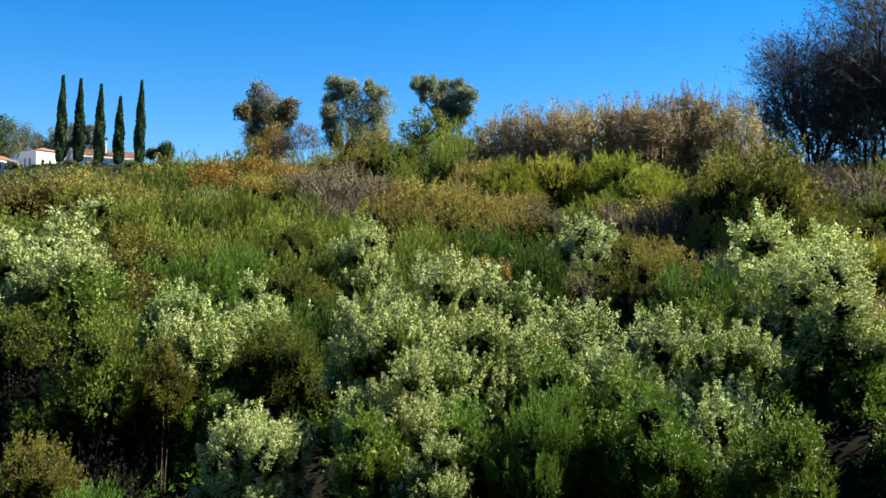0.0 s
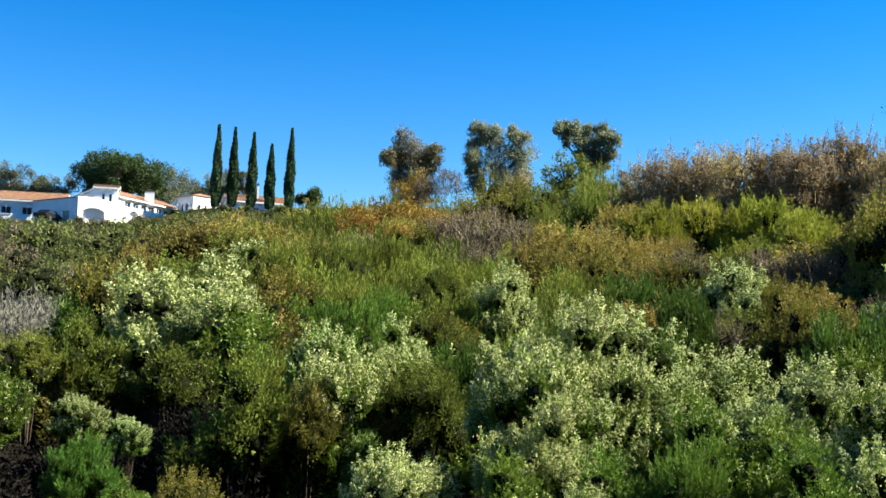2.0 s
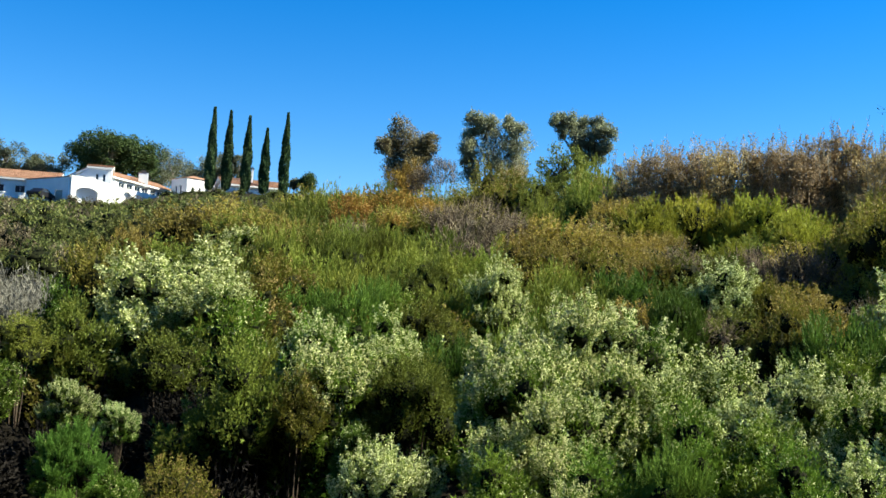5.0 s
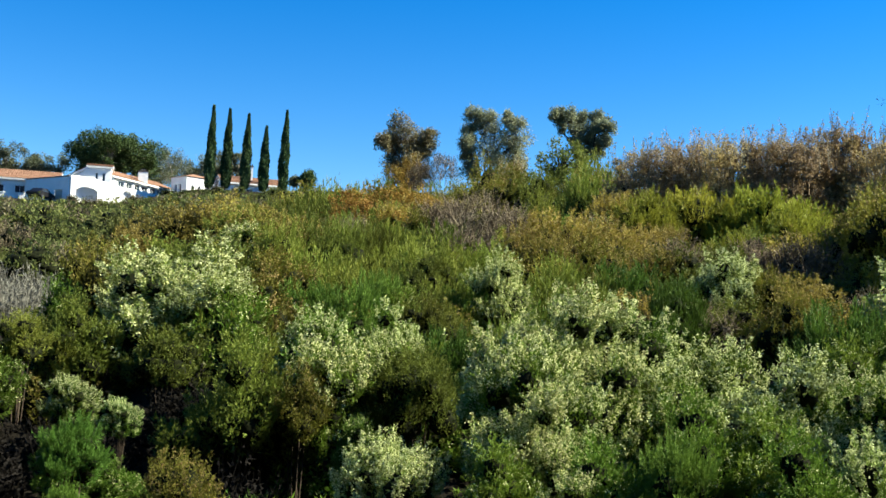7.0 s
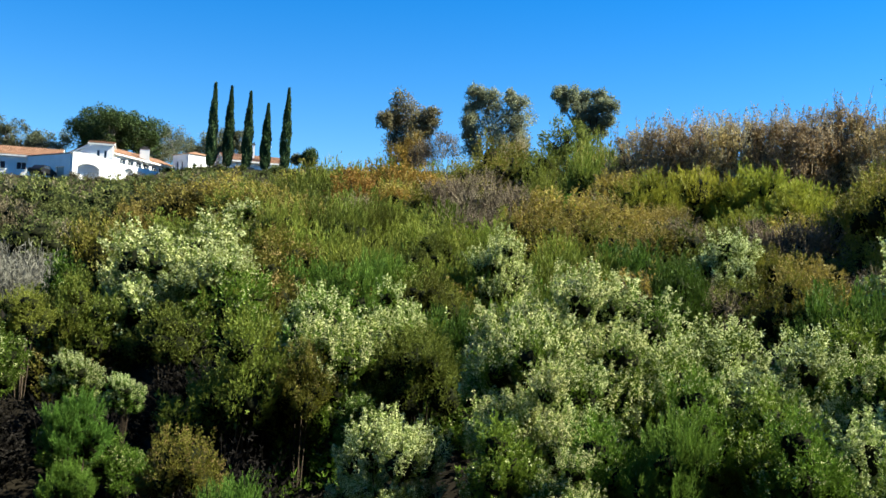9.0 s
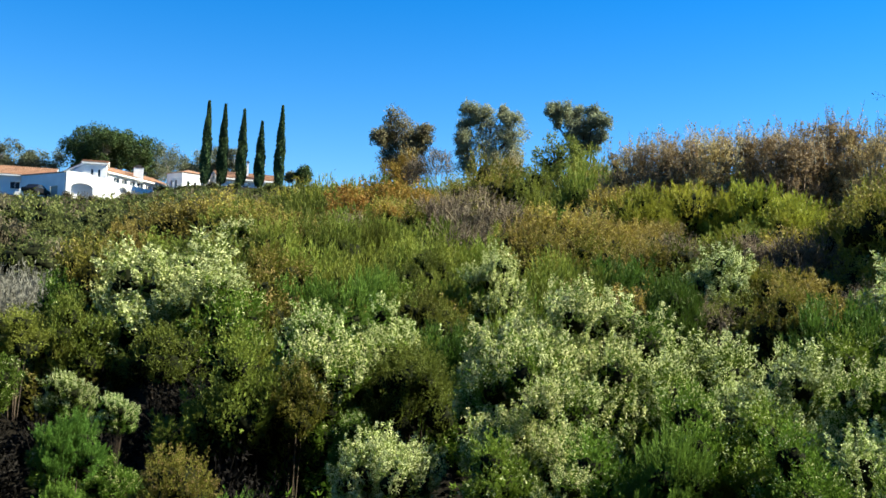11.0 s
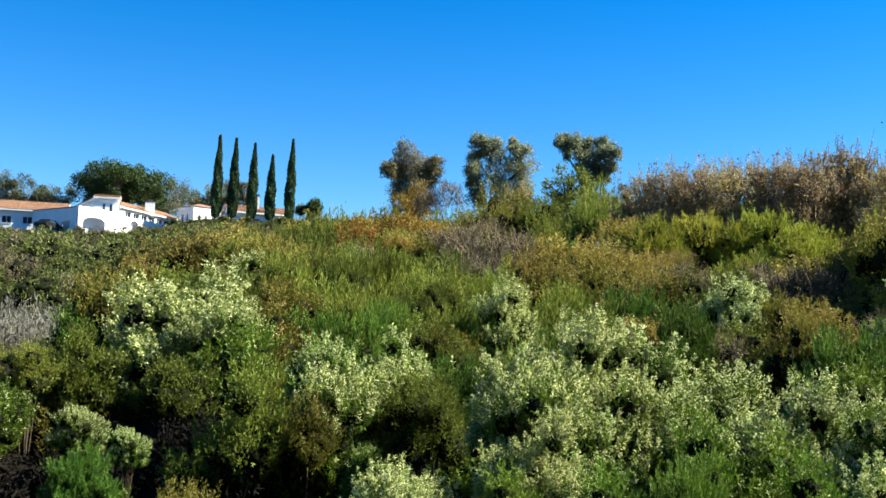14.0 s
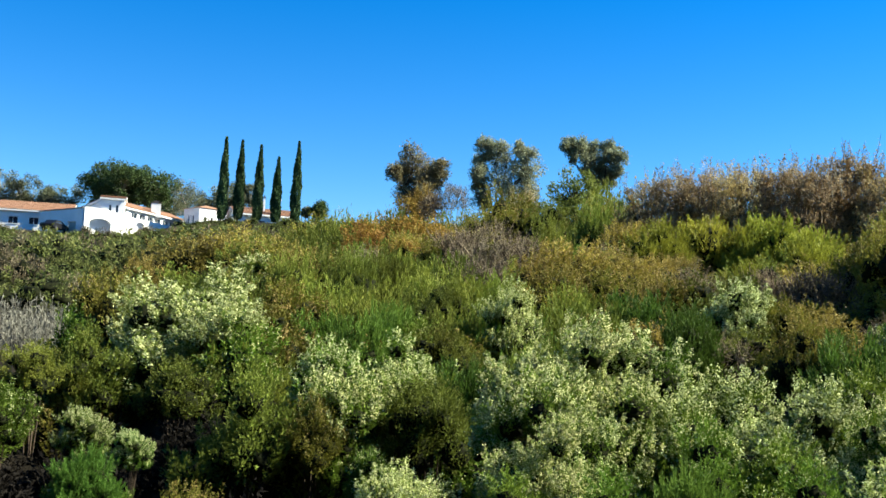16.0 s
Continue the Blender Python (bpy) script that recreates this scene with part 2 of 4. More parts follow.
def bush_shoots(rng, height, radius, lobes, shoots, up=0.5, lobe=1.0, skirt=0.05, long=1.0):
    """A shrub's frame: stems rise from the foot into lobes that cover a dome down to the ground, shoots fan out of each lobe.
    Returns the stems, the lobes' centres and sizes, and the shoots' feet and tips."""
    stems_a, stems_b, A, B, C, S = [], [], [], [], [], []
    reach = 1.05 * radius * math.sqrt(2 / lobes) * lobe
    for i in range(lobes):
        a = 2.399 * i + rng.uniform(-0.4, 0.4)
        z = skirt + (1 - skirt) * (i + 0.5) / lobes
        f = rng.uniform(0.74, 1.14)
        size = rng.uniform(0.8, 1.3) * reach
        ring = (radius - size * 0.75) * math.sqrt(max(0.0, 1 - z * z)) * f
        c = np.array([ring * math.cos(a), ring * math.sin(a), max(0.1, (height - size * 0.9) * z * f)])
        foot = np.array([*(rng.normal(size=2) * 0.12), -2.4]) if i % 4 == 0 else np.array([0.3 * c[0], 0.3 * c[1], 0.12 * c[2]])
        bend = np.array([0.5 * c[0], 0.5 * c[1], 0.35 * c[2]]) + rng.normal(size=3) * 0.04 * height
        stems_a += [foot, bend]
        stems_b += [bend, c]
        k = max(4, int(shoots / lobes * (0.75 + 0.5 * z)))
        out = unit(np.array([c[0] / radius, c[1] / radius, 0.25 + z]))
        d = unit(unit(rng.normal(size=(k, 3))) + out * 0.75)
        base = c + d * size * rng.uniform(0.3, 0.75, (k, 1))
        way = unit(d * rng.uniform(0.5, 1.1, (k, 1)) + np.array([0, 0, up]))
        tip = base + way * size * long * rng.uniform(0.55, 1.15, (k, 1)) * np.where(rng.uniform(size=(k, 1)) < 0.2, 1.5, 1.0)
        A.append(base), B.append(tip), C.append(c), S.append(size)
    stems_b, C, A, B = np.array(stems_b), np.array(C), np.concatenate(A), np.concatenate(B)
    fit = height / np.percentile(B[:, 2], 95)
    for q in (stems_b, C, A, B):
        q[:, 2] *= fit
    return (np.array(stems_a), stems_b), C, np.array(S), A, B


def along(rng, A, B, per, lo=0.1, hi=1.0):
    """per points on each shoot and the shoot's direction there."""
    s = rng.uniform(lo, hi, (len(A), per, 1))
    P = A[:, None] * (1 - s) + B[:, None] * s
    D = np.repeat(unit(B - A)[:, None], per, 1)
    return P.reshape(-1, 3), D.reshape(-1, 3)


# distance: leaves are drawn coarser and fewer on shrubs far from the path
DETAIL = {"near": (1.0, 1.0, 1.0, 130), "middle": (0.8, 0.8, 1.15, 80), "far": (0.62, 0.68, 1.35, 32), "low": (0.4, 0.5, 1.55, 22)}


def shrub(name, seed, spec, detail):
    """A shrub: woody frame, leaves that turn to the light and a dense inside."""
    rng = np.random.default_rng(seed)
    fs, fp, fl, inner = DETAIL[detail]
    root = new(name)
    H, R = spec["h"], spec["r"]
    (sa, sb), C, S, A, B = bush_shoots(rng, H, R, spec["lobes"], spec["shoots"] * fs, spec.get("up", 0.5), spec.get("lobe", 1.0), spec.get("skirt", 0.05), spec.get("long", 1.0))
    wood = stick_mesh(sa, sb, 0.022, 0.012)
    if detail in ("near", "middle") or spec.get("twigs"):
        wood = join(wood, stick_mesh(A, B, 0.005 * fl, 0.002 * fl))
    mesh_object("woody_frame", *wood, spec.get("bark", BARK), root, kind="stuff")
    if spec.get("whips"):
        pick = rng.integers(0, len(B), spec["whips"])
        high = pick[B[pick, 2] > 0.6 * H]
        W = B[high] + np.stack([rng.normal(size=len(high)) * 0.12, rng.normal(size=len(high)) * 0.12, rng.uniform(0.2, 0.8, len(high))], 1)
        mesh_object("top_growth", *stick_mesh(B[high] - (0, 0, 0.2), W, 0.008, 0.004), TWIG_PALE, root, "thin pale dry whips", "stuff")
        A, B = np.concatenate([A, np.repeat(B[high], 1, 0)]), np.concatenate([B, W])
    per = max(3, int(spec["per"] * fp))
    P, D = along(rng, A, B, per, spec.get("lo", 0.0))
    owner = np.repeat(np.argmin(((B[:, None] - C[None]) ** 2).sum(2), 1), per)
    whole = unit((P - np.array([0, 0, 0.25 * H])) / np.array([R, R, H]))
    out = unit(unit(P - C[owner] + np.array([0, 0, 0.06 * H])) + spec.get("whole", 1.0) * whole)
    taper = np.linalg.norm(P - np.repeat(B, per, 0), axis=1) / np.repeat(np.linalg.norm(B - A, axis=1), per)
    P = P + rng.normal(size=P.shape) * spec.get("loose", 0.028) * (0.35 + 0.65 * np.clip(taper, 0, 1))[:, None]
    D = unit(D * spec.get("along", 0.6) + rng.normal(size=D.shape) * 0.6 + np.array([0, 0, 0.2]))
    leaf = leaf_mesh(rng, P, D, spec["leaf"][0] * fl, spec["leaf"][1] * fl, face=out, simple=True)
    k = int(inner * spec.get("inside", 1))
    away = unit(rng.normal(size=(len(C) * k, 3)))
    Q = np.repeat(C, k, 0) + away * np.repeat(S, k)[:, None] * rng.uniform(0.1, spec.get("dense", 0.54), (len(C) * k, 1))
    Q[:, 2] -= 0.04 * H
    core = {"near": 0.06, "middle": 0.07}.get(detail, 0.095) * spec.get("core", 1.0)
    leaf = join(leaf, leaf_mesh(rng, Q, unit(rng.normal(size=Q.shape) + np.array([0, 0, spec.get("up", 0.5)])), core * 1.3, core * 0.5, face=away + unit(Q / np.array([R, R, H])), simple=True))
    mesh_object("foliage", *leaf, spec["mat"], root, kind="stuff")
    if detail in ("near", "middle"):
        # filler twigs below the crown, their dark colour standing in for shade
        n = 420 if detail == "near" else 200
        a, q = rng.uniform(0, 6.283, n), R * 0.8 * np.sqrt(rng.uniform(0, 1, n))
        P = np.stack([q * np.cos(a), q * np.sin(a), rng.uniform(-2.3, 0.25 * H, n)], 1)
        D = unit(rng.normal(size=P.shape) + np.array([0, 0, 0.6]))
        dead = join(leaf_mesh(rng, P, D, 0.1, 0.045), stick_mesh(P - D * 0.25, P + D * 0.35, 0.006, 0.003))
        mesh_object("dead_wood", *dead, TWIG_SHADE, root, "dark dead inner twigs", "stuff")
    return root


def ball_mesh(divisions):
    bm = bmesh.new()
    bmesh.ops.create_icosphere(bm, subdivisions=divisions, radius=1.0)
    V, F = np.array([v.co[:] for v in bm.verts]), np.array([[v.index for v in f.verts] for f in bm.faces])
    bm.free()
    return V, F


BALL = ball_mesh(2)


def shrub_lobes(rng, H, R, lobes, skirt, lobe):
    """Uneven lobes that cover a dome down to the ground: their centres and sizes."""
    reach = 1.05 * R * math.sqrt(2 / lobes) * lobe
    C, S = [], []
    for i in range(lobes):
        a, z = 2.399 * i + rng.uniform(-0.5, 0.5), skirt + (1 - skirt) * (i + 0.5) / lobes
        f, size = rng.uniform(0.68, 1.2), rng.uniform(0.65, 1.3) * reach
        ring = (R - size * 0.75) * math.sqrt(max(0.0, 1 - z * z)) * f
        C.append((ring * math.cos(a), ring * math.sin(a), max(0.1, (H - size * 0.9) * z * f)))
        S.append(size)
    return np.array(C), np.array(S)


def plume_points(rng, A, D, L, W, per, lo, hi, wide=(0.65, 1.0)):
    """per points round each plume, a spindle along D of length L and half width W, and the way out from its axis there."""
    n = len(A)
    t = rng.uniform(lo, hi, (n, per))
    ref = np.where(np.abs(D[:, 2:3]) > 0.95, np.array([[1.0, 0, 0]]), np.array([[0, 0, 1.0]]))
    u = unit(np.cross(D, ref))
    v = np.cross(D, u)
    a = rng.uniform(0, 6.283, (n, per))[..., None]
    out = u[:, None] * np.cos(a) + v[:, None] * np.sin(a)
    girth = np.interp(t, [0, 0.25, 0.6, 0.85, 1.05], [0.6, 1.0, 0.8, 0.45, 0.06]) * W[:, None] * rng.uniform(*wide, (n, per))
    P = A[:, None] + D[:, None] * (t * L[:, None])[..., None] + out * girth[..., None]
    return P.reshape(-1, 3), out.reshape(-1, 3)


# distance: plumes, leaves a plume, size of a leaf
PLUMES = {"near": (1.0, 1.0, 1.0), "middle": (0.85, 0.65, 1.25), "far": (0.75, 0.6, 1.28), "low": (0.5, 0.5, 1.5)}


def plumy_shrub(name, seed, spec, detail):
    """A dense shrub whose surface is packed with upright leafy plumes, with flower heads on their upper parts, over
    near-black cores in place of inner shade.
    """
    rng = np.random.default_rng(seed)
    fs, fp, fl = PLUMES[detail]
    root = new(name)
    H, R, up = spec["h"], spec["r"], spec.get("up", 1.0)
    C, S = shrub_lobes(rng, H, R, spec["lobes"], spec.get("skirt", 0.0), spec.get("lobe", 1.0))
    m = max(4, int(1.9 * spec["plumes"] * fs / len(C)))
    core = unit(C / np.array([R, R, H]) + np.array([0, 0, 0.25]))
    d = unit(unit(rng.normal(size=(len(C), m, 3))) + 0.35 * core[:, None]).reshape(-1, 3)
    own = np.repeat(np.arange(len(C)), m)
    A = C[own] + d * S[own][:, None] * rng.uniform(0.62, 0.85, (len(own), 1))
    gap = np.linalg.norm(A[:, None] - C[None], axis=2) / S[None]
    gap[np.arange(len(A)), own] = 9
    keep = gap.min(1) > 0.74
    A, d, own = A[keep], d[keep], own[keep]
    D = unit(d * spec.get("fan", 0.6) + np.array([0, 0, up]) + rng.normal(size=d.shape) * 0.16)
    z = np.clip(A[:, 2] / H, 0, 1)
    L = spec["pl"] * rng.uniform(0.65, 1.3, len(A)) * (0.8 + 0.35 * z)
    W = spec["pw"] * rng.uniform(0.8, 1.25, len(A))
    fit = H / np.percentile(A[:, 2] + D[:, 2] * L, 97)
    A, C = A * (1, 1, fit), C * (1, 1, fit)
    L = L * (0.5 + 0.5 * fit)
    foot = C * (0.25, 0.25, 0.0) + (0, 0, -2.4)
    bend = C * (0.5, 0.5, 0.3)
    mesh_object("woody_frame", *join(stick_mesh(foot, bend, 0.024, 0.018), stick_mesh(bend, C, 0.018, 0.01)), BARK, root, kind="stuff")
    # a knobbly dark ball in each lobe stands in for the shade inside
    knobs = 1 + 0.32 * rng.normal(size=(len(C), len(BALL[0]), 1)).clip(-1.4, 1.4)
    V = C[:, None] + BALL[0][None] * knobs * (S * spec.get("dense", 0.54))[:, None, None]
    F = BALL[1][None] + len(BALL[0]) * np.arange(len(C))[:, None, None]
    mesh_object("shade_core", V.reshape(-1, 3), F.reshape(-1, 3), INNER_SHADE, root, "near-black knobbly cores standing in for inner shade", "stuff")
    per = max(8, int(spec["per"] * fp))
    P, out = plume_points(rng, A, D, L, W, per, -0.15, 1.0)
    whole = np.repeat(unit(A / np.array([R, R, H]) * 0.5 + d), per, 0)
    DD = unit(np.repeat(D, per, 0) * spec.get("along", 0.9) + out * 0.5 + rng.normal(size=P.shape) * 0.25)
    leaf = leaf_mesh(rng, P, DD, spec["leaf"][0] * fl, spec["leaf"][1] * fl, face=out * 0.9 + whole * 0.5 + (0, 0, 0.1), simple=True, stray=0.28)
    k = max(6, int(spec.get("inside", 130) * fp))
    away = unit(rng.normal(size=(len(C) * k, 3)))
    Q = np.repeat(C, k, 0) + away * (np.repeat(S, k) * rng.uniform(0.6, 0.9, len(C) * k))[:, None]
    leaf = join(leaf, leaf_mesh(rng, Q, unit(rng.normal(size=Q.shape) + away + (0, 0, 0.5)), spec["leaf"][0] * 1.3 * fl, spec["leaf"][1] * 1.5 * fl, face=away, simple=True))
    mesh_object("foliage", *leaf, spec["mat"], root, kind="stuff")
    if spec.get("tufts"):
        pick = rng.uniform(size=len(A)) < spec.get("share", 1.0) * np.interp(z, [0, 0.35, 0.6], [spec.get("low_share", 0.35), 0.8, 1.0])
        heads = max(2, int(spec["tufts"] * fp ** 0.5 / 3))
        P, out = plume_points(rng, A[pick], D[pick], L[pick], W[pick] * 1.06, heads, spec.get("tuft_lo", 0.35), 1.04, (0.8, 1.2))
        whole = np.repeat(d[pick], heads, 0)
        P, out, whole = np.repeat(P, 3, 0), np.repeat(out, 3, 0), np.repeat(whole, 3, 0)
        P = P + rng.normal(size=P.shape) * 0.6 * spec["tuft"]      # florets sit in small heads
        face = out * 0.9 + whole * 0.5 + (0, 0, 0.2)
        mesh_object("bloom", *leaf_mesh(rng, P, unit(rng.normal(size=P.shape)), spec["tuft"] * fl ** 0.5, spec["tuft"] * fl ** 0.5, 0.4, face, True, 0.22), spec["tuft_mat"], root, spec.get("tuft_label", ""), "stuff")
    return root


SHRUBS = {
    "coyote": dict(h=2.5, r=1.15, up=1.25, lobes=16, plumes=200, pl=0.5, pw=0.072, per=42, leaf=(0.07, 0.03), mat=L_COYOTE, tufts=54, tuft=0.032, lobe=0.95, tuft_mat=L_TUFT,
                   share=0.9, tuft_lo=0.35, variants=4, name="coyote_brush", tuft_label="cream fluffy seed heads",
                   label="flowering coyote brush with cream tufts on the slope"),
    "cream": dict(h=2.4, r=1.15, up=1.15, lobes=15, plumes=215, pl=0.48, pw=0.078, per=36, leaf=(0.07, 0.03), mat=L_PALE, tufts=78, tuft=0.031, lobe=0.95, tuft_mat=L_TUFT,
                  share=1.0, tuft_lo=0.1, low_share=0.6, variants=3, name="coyote_brush", tuft_label="cream fluffy seed heads",
                  label="coyote brush in full cream bloom on the slope"),
    "coyote_green": dict(h=2.3, r=1.0, up=1.3, lobes=14, plumes=210, pl=0.46, pw=0.085, per=40, leaf=(0.085, 0.032), mat=L_COYOTE, tufts=15, tuft=0.034, tuft_mat=L_TUFT,
                         share=0.35, tuft_lo=0.45, variants=3, name="coyote_brush", tuft_label="sparse cream seed heads",
                         label="leafy green coyote brush with few cream tufts"),
    "mound": dict(h=1.8, r=1.0, up=1.2, lobes=11, plumes=220, pl=0.42, pw=0.065, per=38, leaf=(0.06, 0.026), mat=L_GREY, variants=3, name="chaparral_shrub",
                  label="rounded olive-green chaparral shrub"),
    "olive": dict(h=1.8, r=1.0, up=1.4, lobes=10, plumes=200, pl=0.5, pw=0.068, per=40, leaf=(0.06, 0.026), mat=L_OLIVE, tufts=15, tuft=0.034, tuft_mat=L_OCHRE,
                  share=0.6, tuft_lo=0.45, variants=3, name="buckwheat_shrub", tuft_label="ochre dry flower heads",
                  label="olive shrub with ochre dry flower heads"),
    "ochre": dict(h=1.7, r=1.0, up=1.6, lobes=9, plumes=190, pl=0.6, pw=0.07, per=40, leaf=(0.06, 0.026), mat=L_STRAW, tufts=24, tuft=0.034, tuft_mat=L_OCHRE,
                  share=0.85, tuft_lo=0.4, variants=3, name="buckwheat_shrub", tuft_label="ochre dry flower heads",
                  label="ochre-brown buckwheat shrub gone to seed"),
    "green": dict(h=1.8, r=0.8, up=1.9, lobes=18, plumes=220, pl=0.55, pw=0.06, per=58, leaf=(0.085, 0.018), mat=L_GREEN, along=2.4, variants=3,
                  name="broom_shrub", label="fresh green upright broom shrub"),
    "sage": dict(h=1.6, r=0.95, up=2.1, lobes=8, plumes=170, pl=0.78, pw=0.062, per=52, leaf=(0.1, 0.019), mat=L_SAGE, along=2.4, variants=3,
                 name="sagebrush", label="dull sage-green bush with upright shoots"),
    "lime": dict(h=1.5, r=1.0, up=1.8, lobes=13, plumes=330, pl=0.46, pw=0.052, per=38, leaf=(0.085, 0.019), mat=L_LIME, tall=0.85, along=2.4, variants=3,
                 name="yellow_green_shrub", label="yellow-green shrub with upright feathery shoots"),
    "dry": dict(h=1.3, r=1.0, lobes=18, shoots=700, per=6, leaf=(0.045, 0.014), mat=TWIG_DRY, up=0.9, along=1.2, bark=TWIG_DRY, twigs=1, variants=2, inside=0.6,
                name="dry_shrub", label="bare grey-brown dry shrub of fine twigs"),
    # added filler: brush coloured near-black in place of deep shade
    "dead": dict(h=1.3, r=1.0, lobes=16, shoots=360, per=10, leaf=(0.06, 0.026), mat=TWIG_SHADE, up=0.8, bark=TWIG_SHADE, twigs=1, variants=2, inside=1.5,
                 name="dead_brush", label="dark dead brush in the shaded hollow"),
    "orange": dict(h=2.0, r=1.1, lobes=20, shoots=400, per=14, leaf=(0.065, 0.045), mat=L_ORANGE, up=0.7, loose=0.04, variants=2, inside=0.5,
                   name="orange_leaved_shrub", label="shrub with orange and rusty autumn leaves"),
    "tan": dict(h=3.4, r=1.3, lobes=40, shoots=1100, per=16, leaf=(0.05, 0.032), mat=L_TAN, up=1.5, along=0.8, loose=0.05, bark=TWIG_DRY, twigs=1, whips=160, variants=3,
                inside=3.2, dense=0.9, name="brown_thicket", label="tall brown thicket shrub with dry tan leaves"),
    "hill": dict(h=2.2, r=1.5, up=0.8, lobes=9, plumes=110, pl=0.5, pw=0.17, per=28, leaf=(0.1, 0.06), inside=40, mat=L_HILL, variants=4,
                 name="hillside_shrub", label="low grey-green shrub on the far hillside"),
    "hill_olive": dict(h=2.0, r=1.5, up=0.8, lobes=9, plumes=110, pl=0.5, pw=0.17, per=28, leaf=(0.1, 0.06), inside=40, mat=L_HILL_DRY, variants=2,
                       name="hillside_shrub", label="low olive-brown shrub on the far hillside"),
}
BUILT, TURN = {}, np.random.default_rng(5)


def grow(kind, x, y, width, height, detail=""):
    """Plants a shrub of that kind, width and height at x, y on the ground."""
    spec = SHRUBS[kind]
    r = math.hypot(x, y)
    detail = detail or ("near" if r < 15 else "middle" if r < 27 else "far")
    key = (kind, detail, int(TURN.integers(spec["variants"])))
    w, h = width / (1.85 * spec["r"]), height / (1.03 * spec["h"])
    crown = max(0.72 * w, min(h, w * (0.75 if x < -3 and r < 17 else 0.95 if r < 17 else spec.get("tall", 1.1))))      # a tall shrub carries its crown on stems, a low one stands deep in the litter
    lift = (h - crown) * spec["h"]
    m = Matrix.LocRotScale((x, y, ground(x, y) + lift), Euler((0, 0, TURN.uniform(0, 6.28))), (w, w, crown))
    if key not in BUILT:
        root = (plumy_shrub if "plumes" in spec else shrub)(spec["name"], 100 + sum(ord(c) for c in kind + detail) * 7 + key[2], spec, detail)
        tagged(root, spec["label"], "shrub", spec["name"].replace("_", " ") + " on the slope")
        root.matrix_basis = m
        BUILT[key] = (root, m)
        return root
    root, first = BUILT[key]
    s = first.to_scale()
    return copy_thing(root, m @ Matrix.Diagonal((1 / s.x, 1 / s.y, 1 / s.z, 1)))


# ---------------------------------------------------------------- ground
MAIN = ((0, 0), (3.5, 0), (6.0, -3.6), (9, -3.3), (10, -2.9), (12, -1.6), (14.5, -0.1), (17, 0.9), (19, 1.45), (27, 3.1), (32, 4.2), (42, 5.6), (55, 7.5),
        (75, 9.5), (100, 12.3), (150, 20.5), (190, 22), (300, 20), (700, 0), (2000, -20), (4500, -25))
LEFT = ((0, 0), (3.5, 0), (6.0, -4.2), (9, -4.2), (10.5, -3.8), (12.5, -2.4), (15, -0.6), (18, 0.35), (23, -0.4), (30, -1.2), (40, -0.4), (70, 4.2),
        (110, 10.0), (130, 13.3), (138, 15.0), (143, 16.5), (150, 17.3), (190, 20), (300, 20), (700, 0), (2000, -20), (4500, -25))


def ground(x, y):
    r, az = math.hypot(x, y), math.degrees(math.atan2(x, y))
    if y < 0:      # an unseen rise, added behind the viewpoint to block sky light
        f = max(0.0, min(1.0, (abs(az) - 108) / 30))
        return f * f * (3 - 2 * f) * min(0.95 * max(0.0, r - 7), 45.0) * max(0.0, min(1.0, (900 - r) / 500))
    edge = max(0.0, min(1.0, (az + 18.5) / 6.0))
    edge = edge * edge * (3 - 2 * edge)
    a = float(np.interp(r, *zip(*MAIN)))
    b = float(np.interp(r, *zip(*LEFT)))
    z = a * edge + b * (1 - edge)
    if az < -3 and 32 < r < 110:
        z -= 1.3 * min(1.0, (-3 - az) / 4) * min(1.0, (r - 32) / 14, (110 - r) / 35) * edge
    if -16.5 < az < -6 and 95 < r < 146:      # the saddle below the cypresses
        z -= 1.2 * min(1.0, (az + 16.5) / 2.5, (-6 - az) / 2) * min(1.0, (r - 95) / 15, (146 - r) / 5)
    if az > 18 and 4 < r < 14:
        z -= min(1.0, (az - 18) / 5) * 1.1 * min(1.0, r - 4, 14 - r)
    if az > 5 and r < 140:
        z += min(1.0, (az - 5) / 12) * 0.012 * max(0, min(r, 45) - 12)
    side = max(0.0, min(1.0, (88 - abs(az)) / 30))
    return z * side + 0.22 * noise.noise((x * 0.16, y * 0.16, 0)) * min(1, r / 8)


rings = [0.0] + [1.5 * 1.045 ** i for i in range(182)]
spokes = 220
GV, GF = [], []
for r in rings:
    for s in range(spokes):
        a = 2 * math.pi * s / spokes
        x, y = r * math.sin(a), r * math.cos(a)
        GV.append((x, y, ground(x, y)))
for i in range(len(rings) - 1):
    for s in range(spokes):
        t = (s + 1) % spokes
        GF.append((i * spokes + s, i * spokes + t, (i + 1) * spokes + t, (i + 1) * spokes + s))
soil = mesh_object("ground", GV, GF, EARTH, label="hillside soil under the chaparral, coloured near-black in place of shade", kind="structure")

# ---------------------------------------------------------------- shrubs of the slope
for x, y, w, h in (
    (-4.50, 18.46, 2.64, 1.74),
    (1.08, 18.97, 1.12, 1.59),
    (1.15, 11.44, 1.54, 4.07),
    (5.15, 19.33, 1.50, 1.47),
    (3.31, 10.49, 1.47, 3.79),
    (8.41, 18.15, 2.78, 1.46),
    (7.23, 14.27, 2.05, 1.77),
    (3.99, 9.71, 1.29, 4.39),
    (-0.43, 9.99, 1.02, 3.47),
    (0.82, 9.97, 1.02, 3.99),
    (-5.39, 19.26, 1.61, 1.83),
    (1.75, 12.17, 1.18, 3.52),
    (-4.51, 17.43, 2.12, 1.58),
    (-3.51, 17.14, 1.50, 1.43),
):
    grow("cream", x, y, w, h)
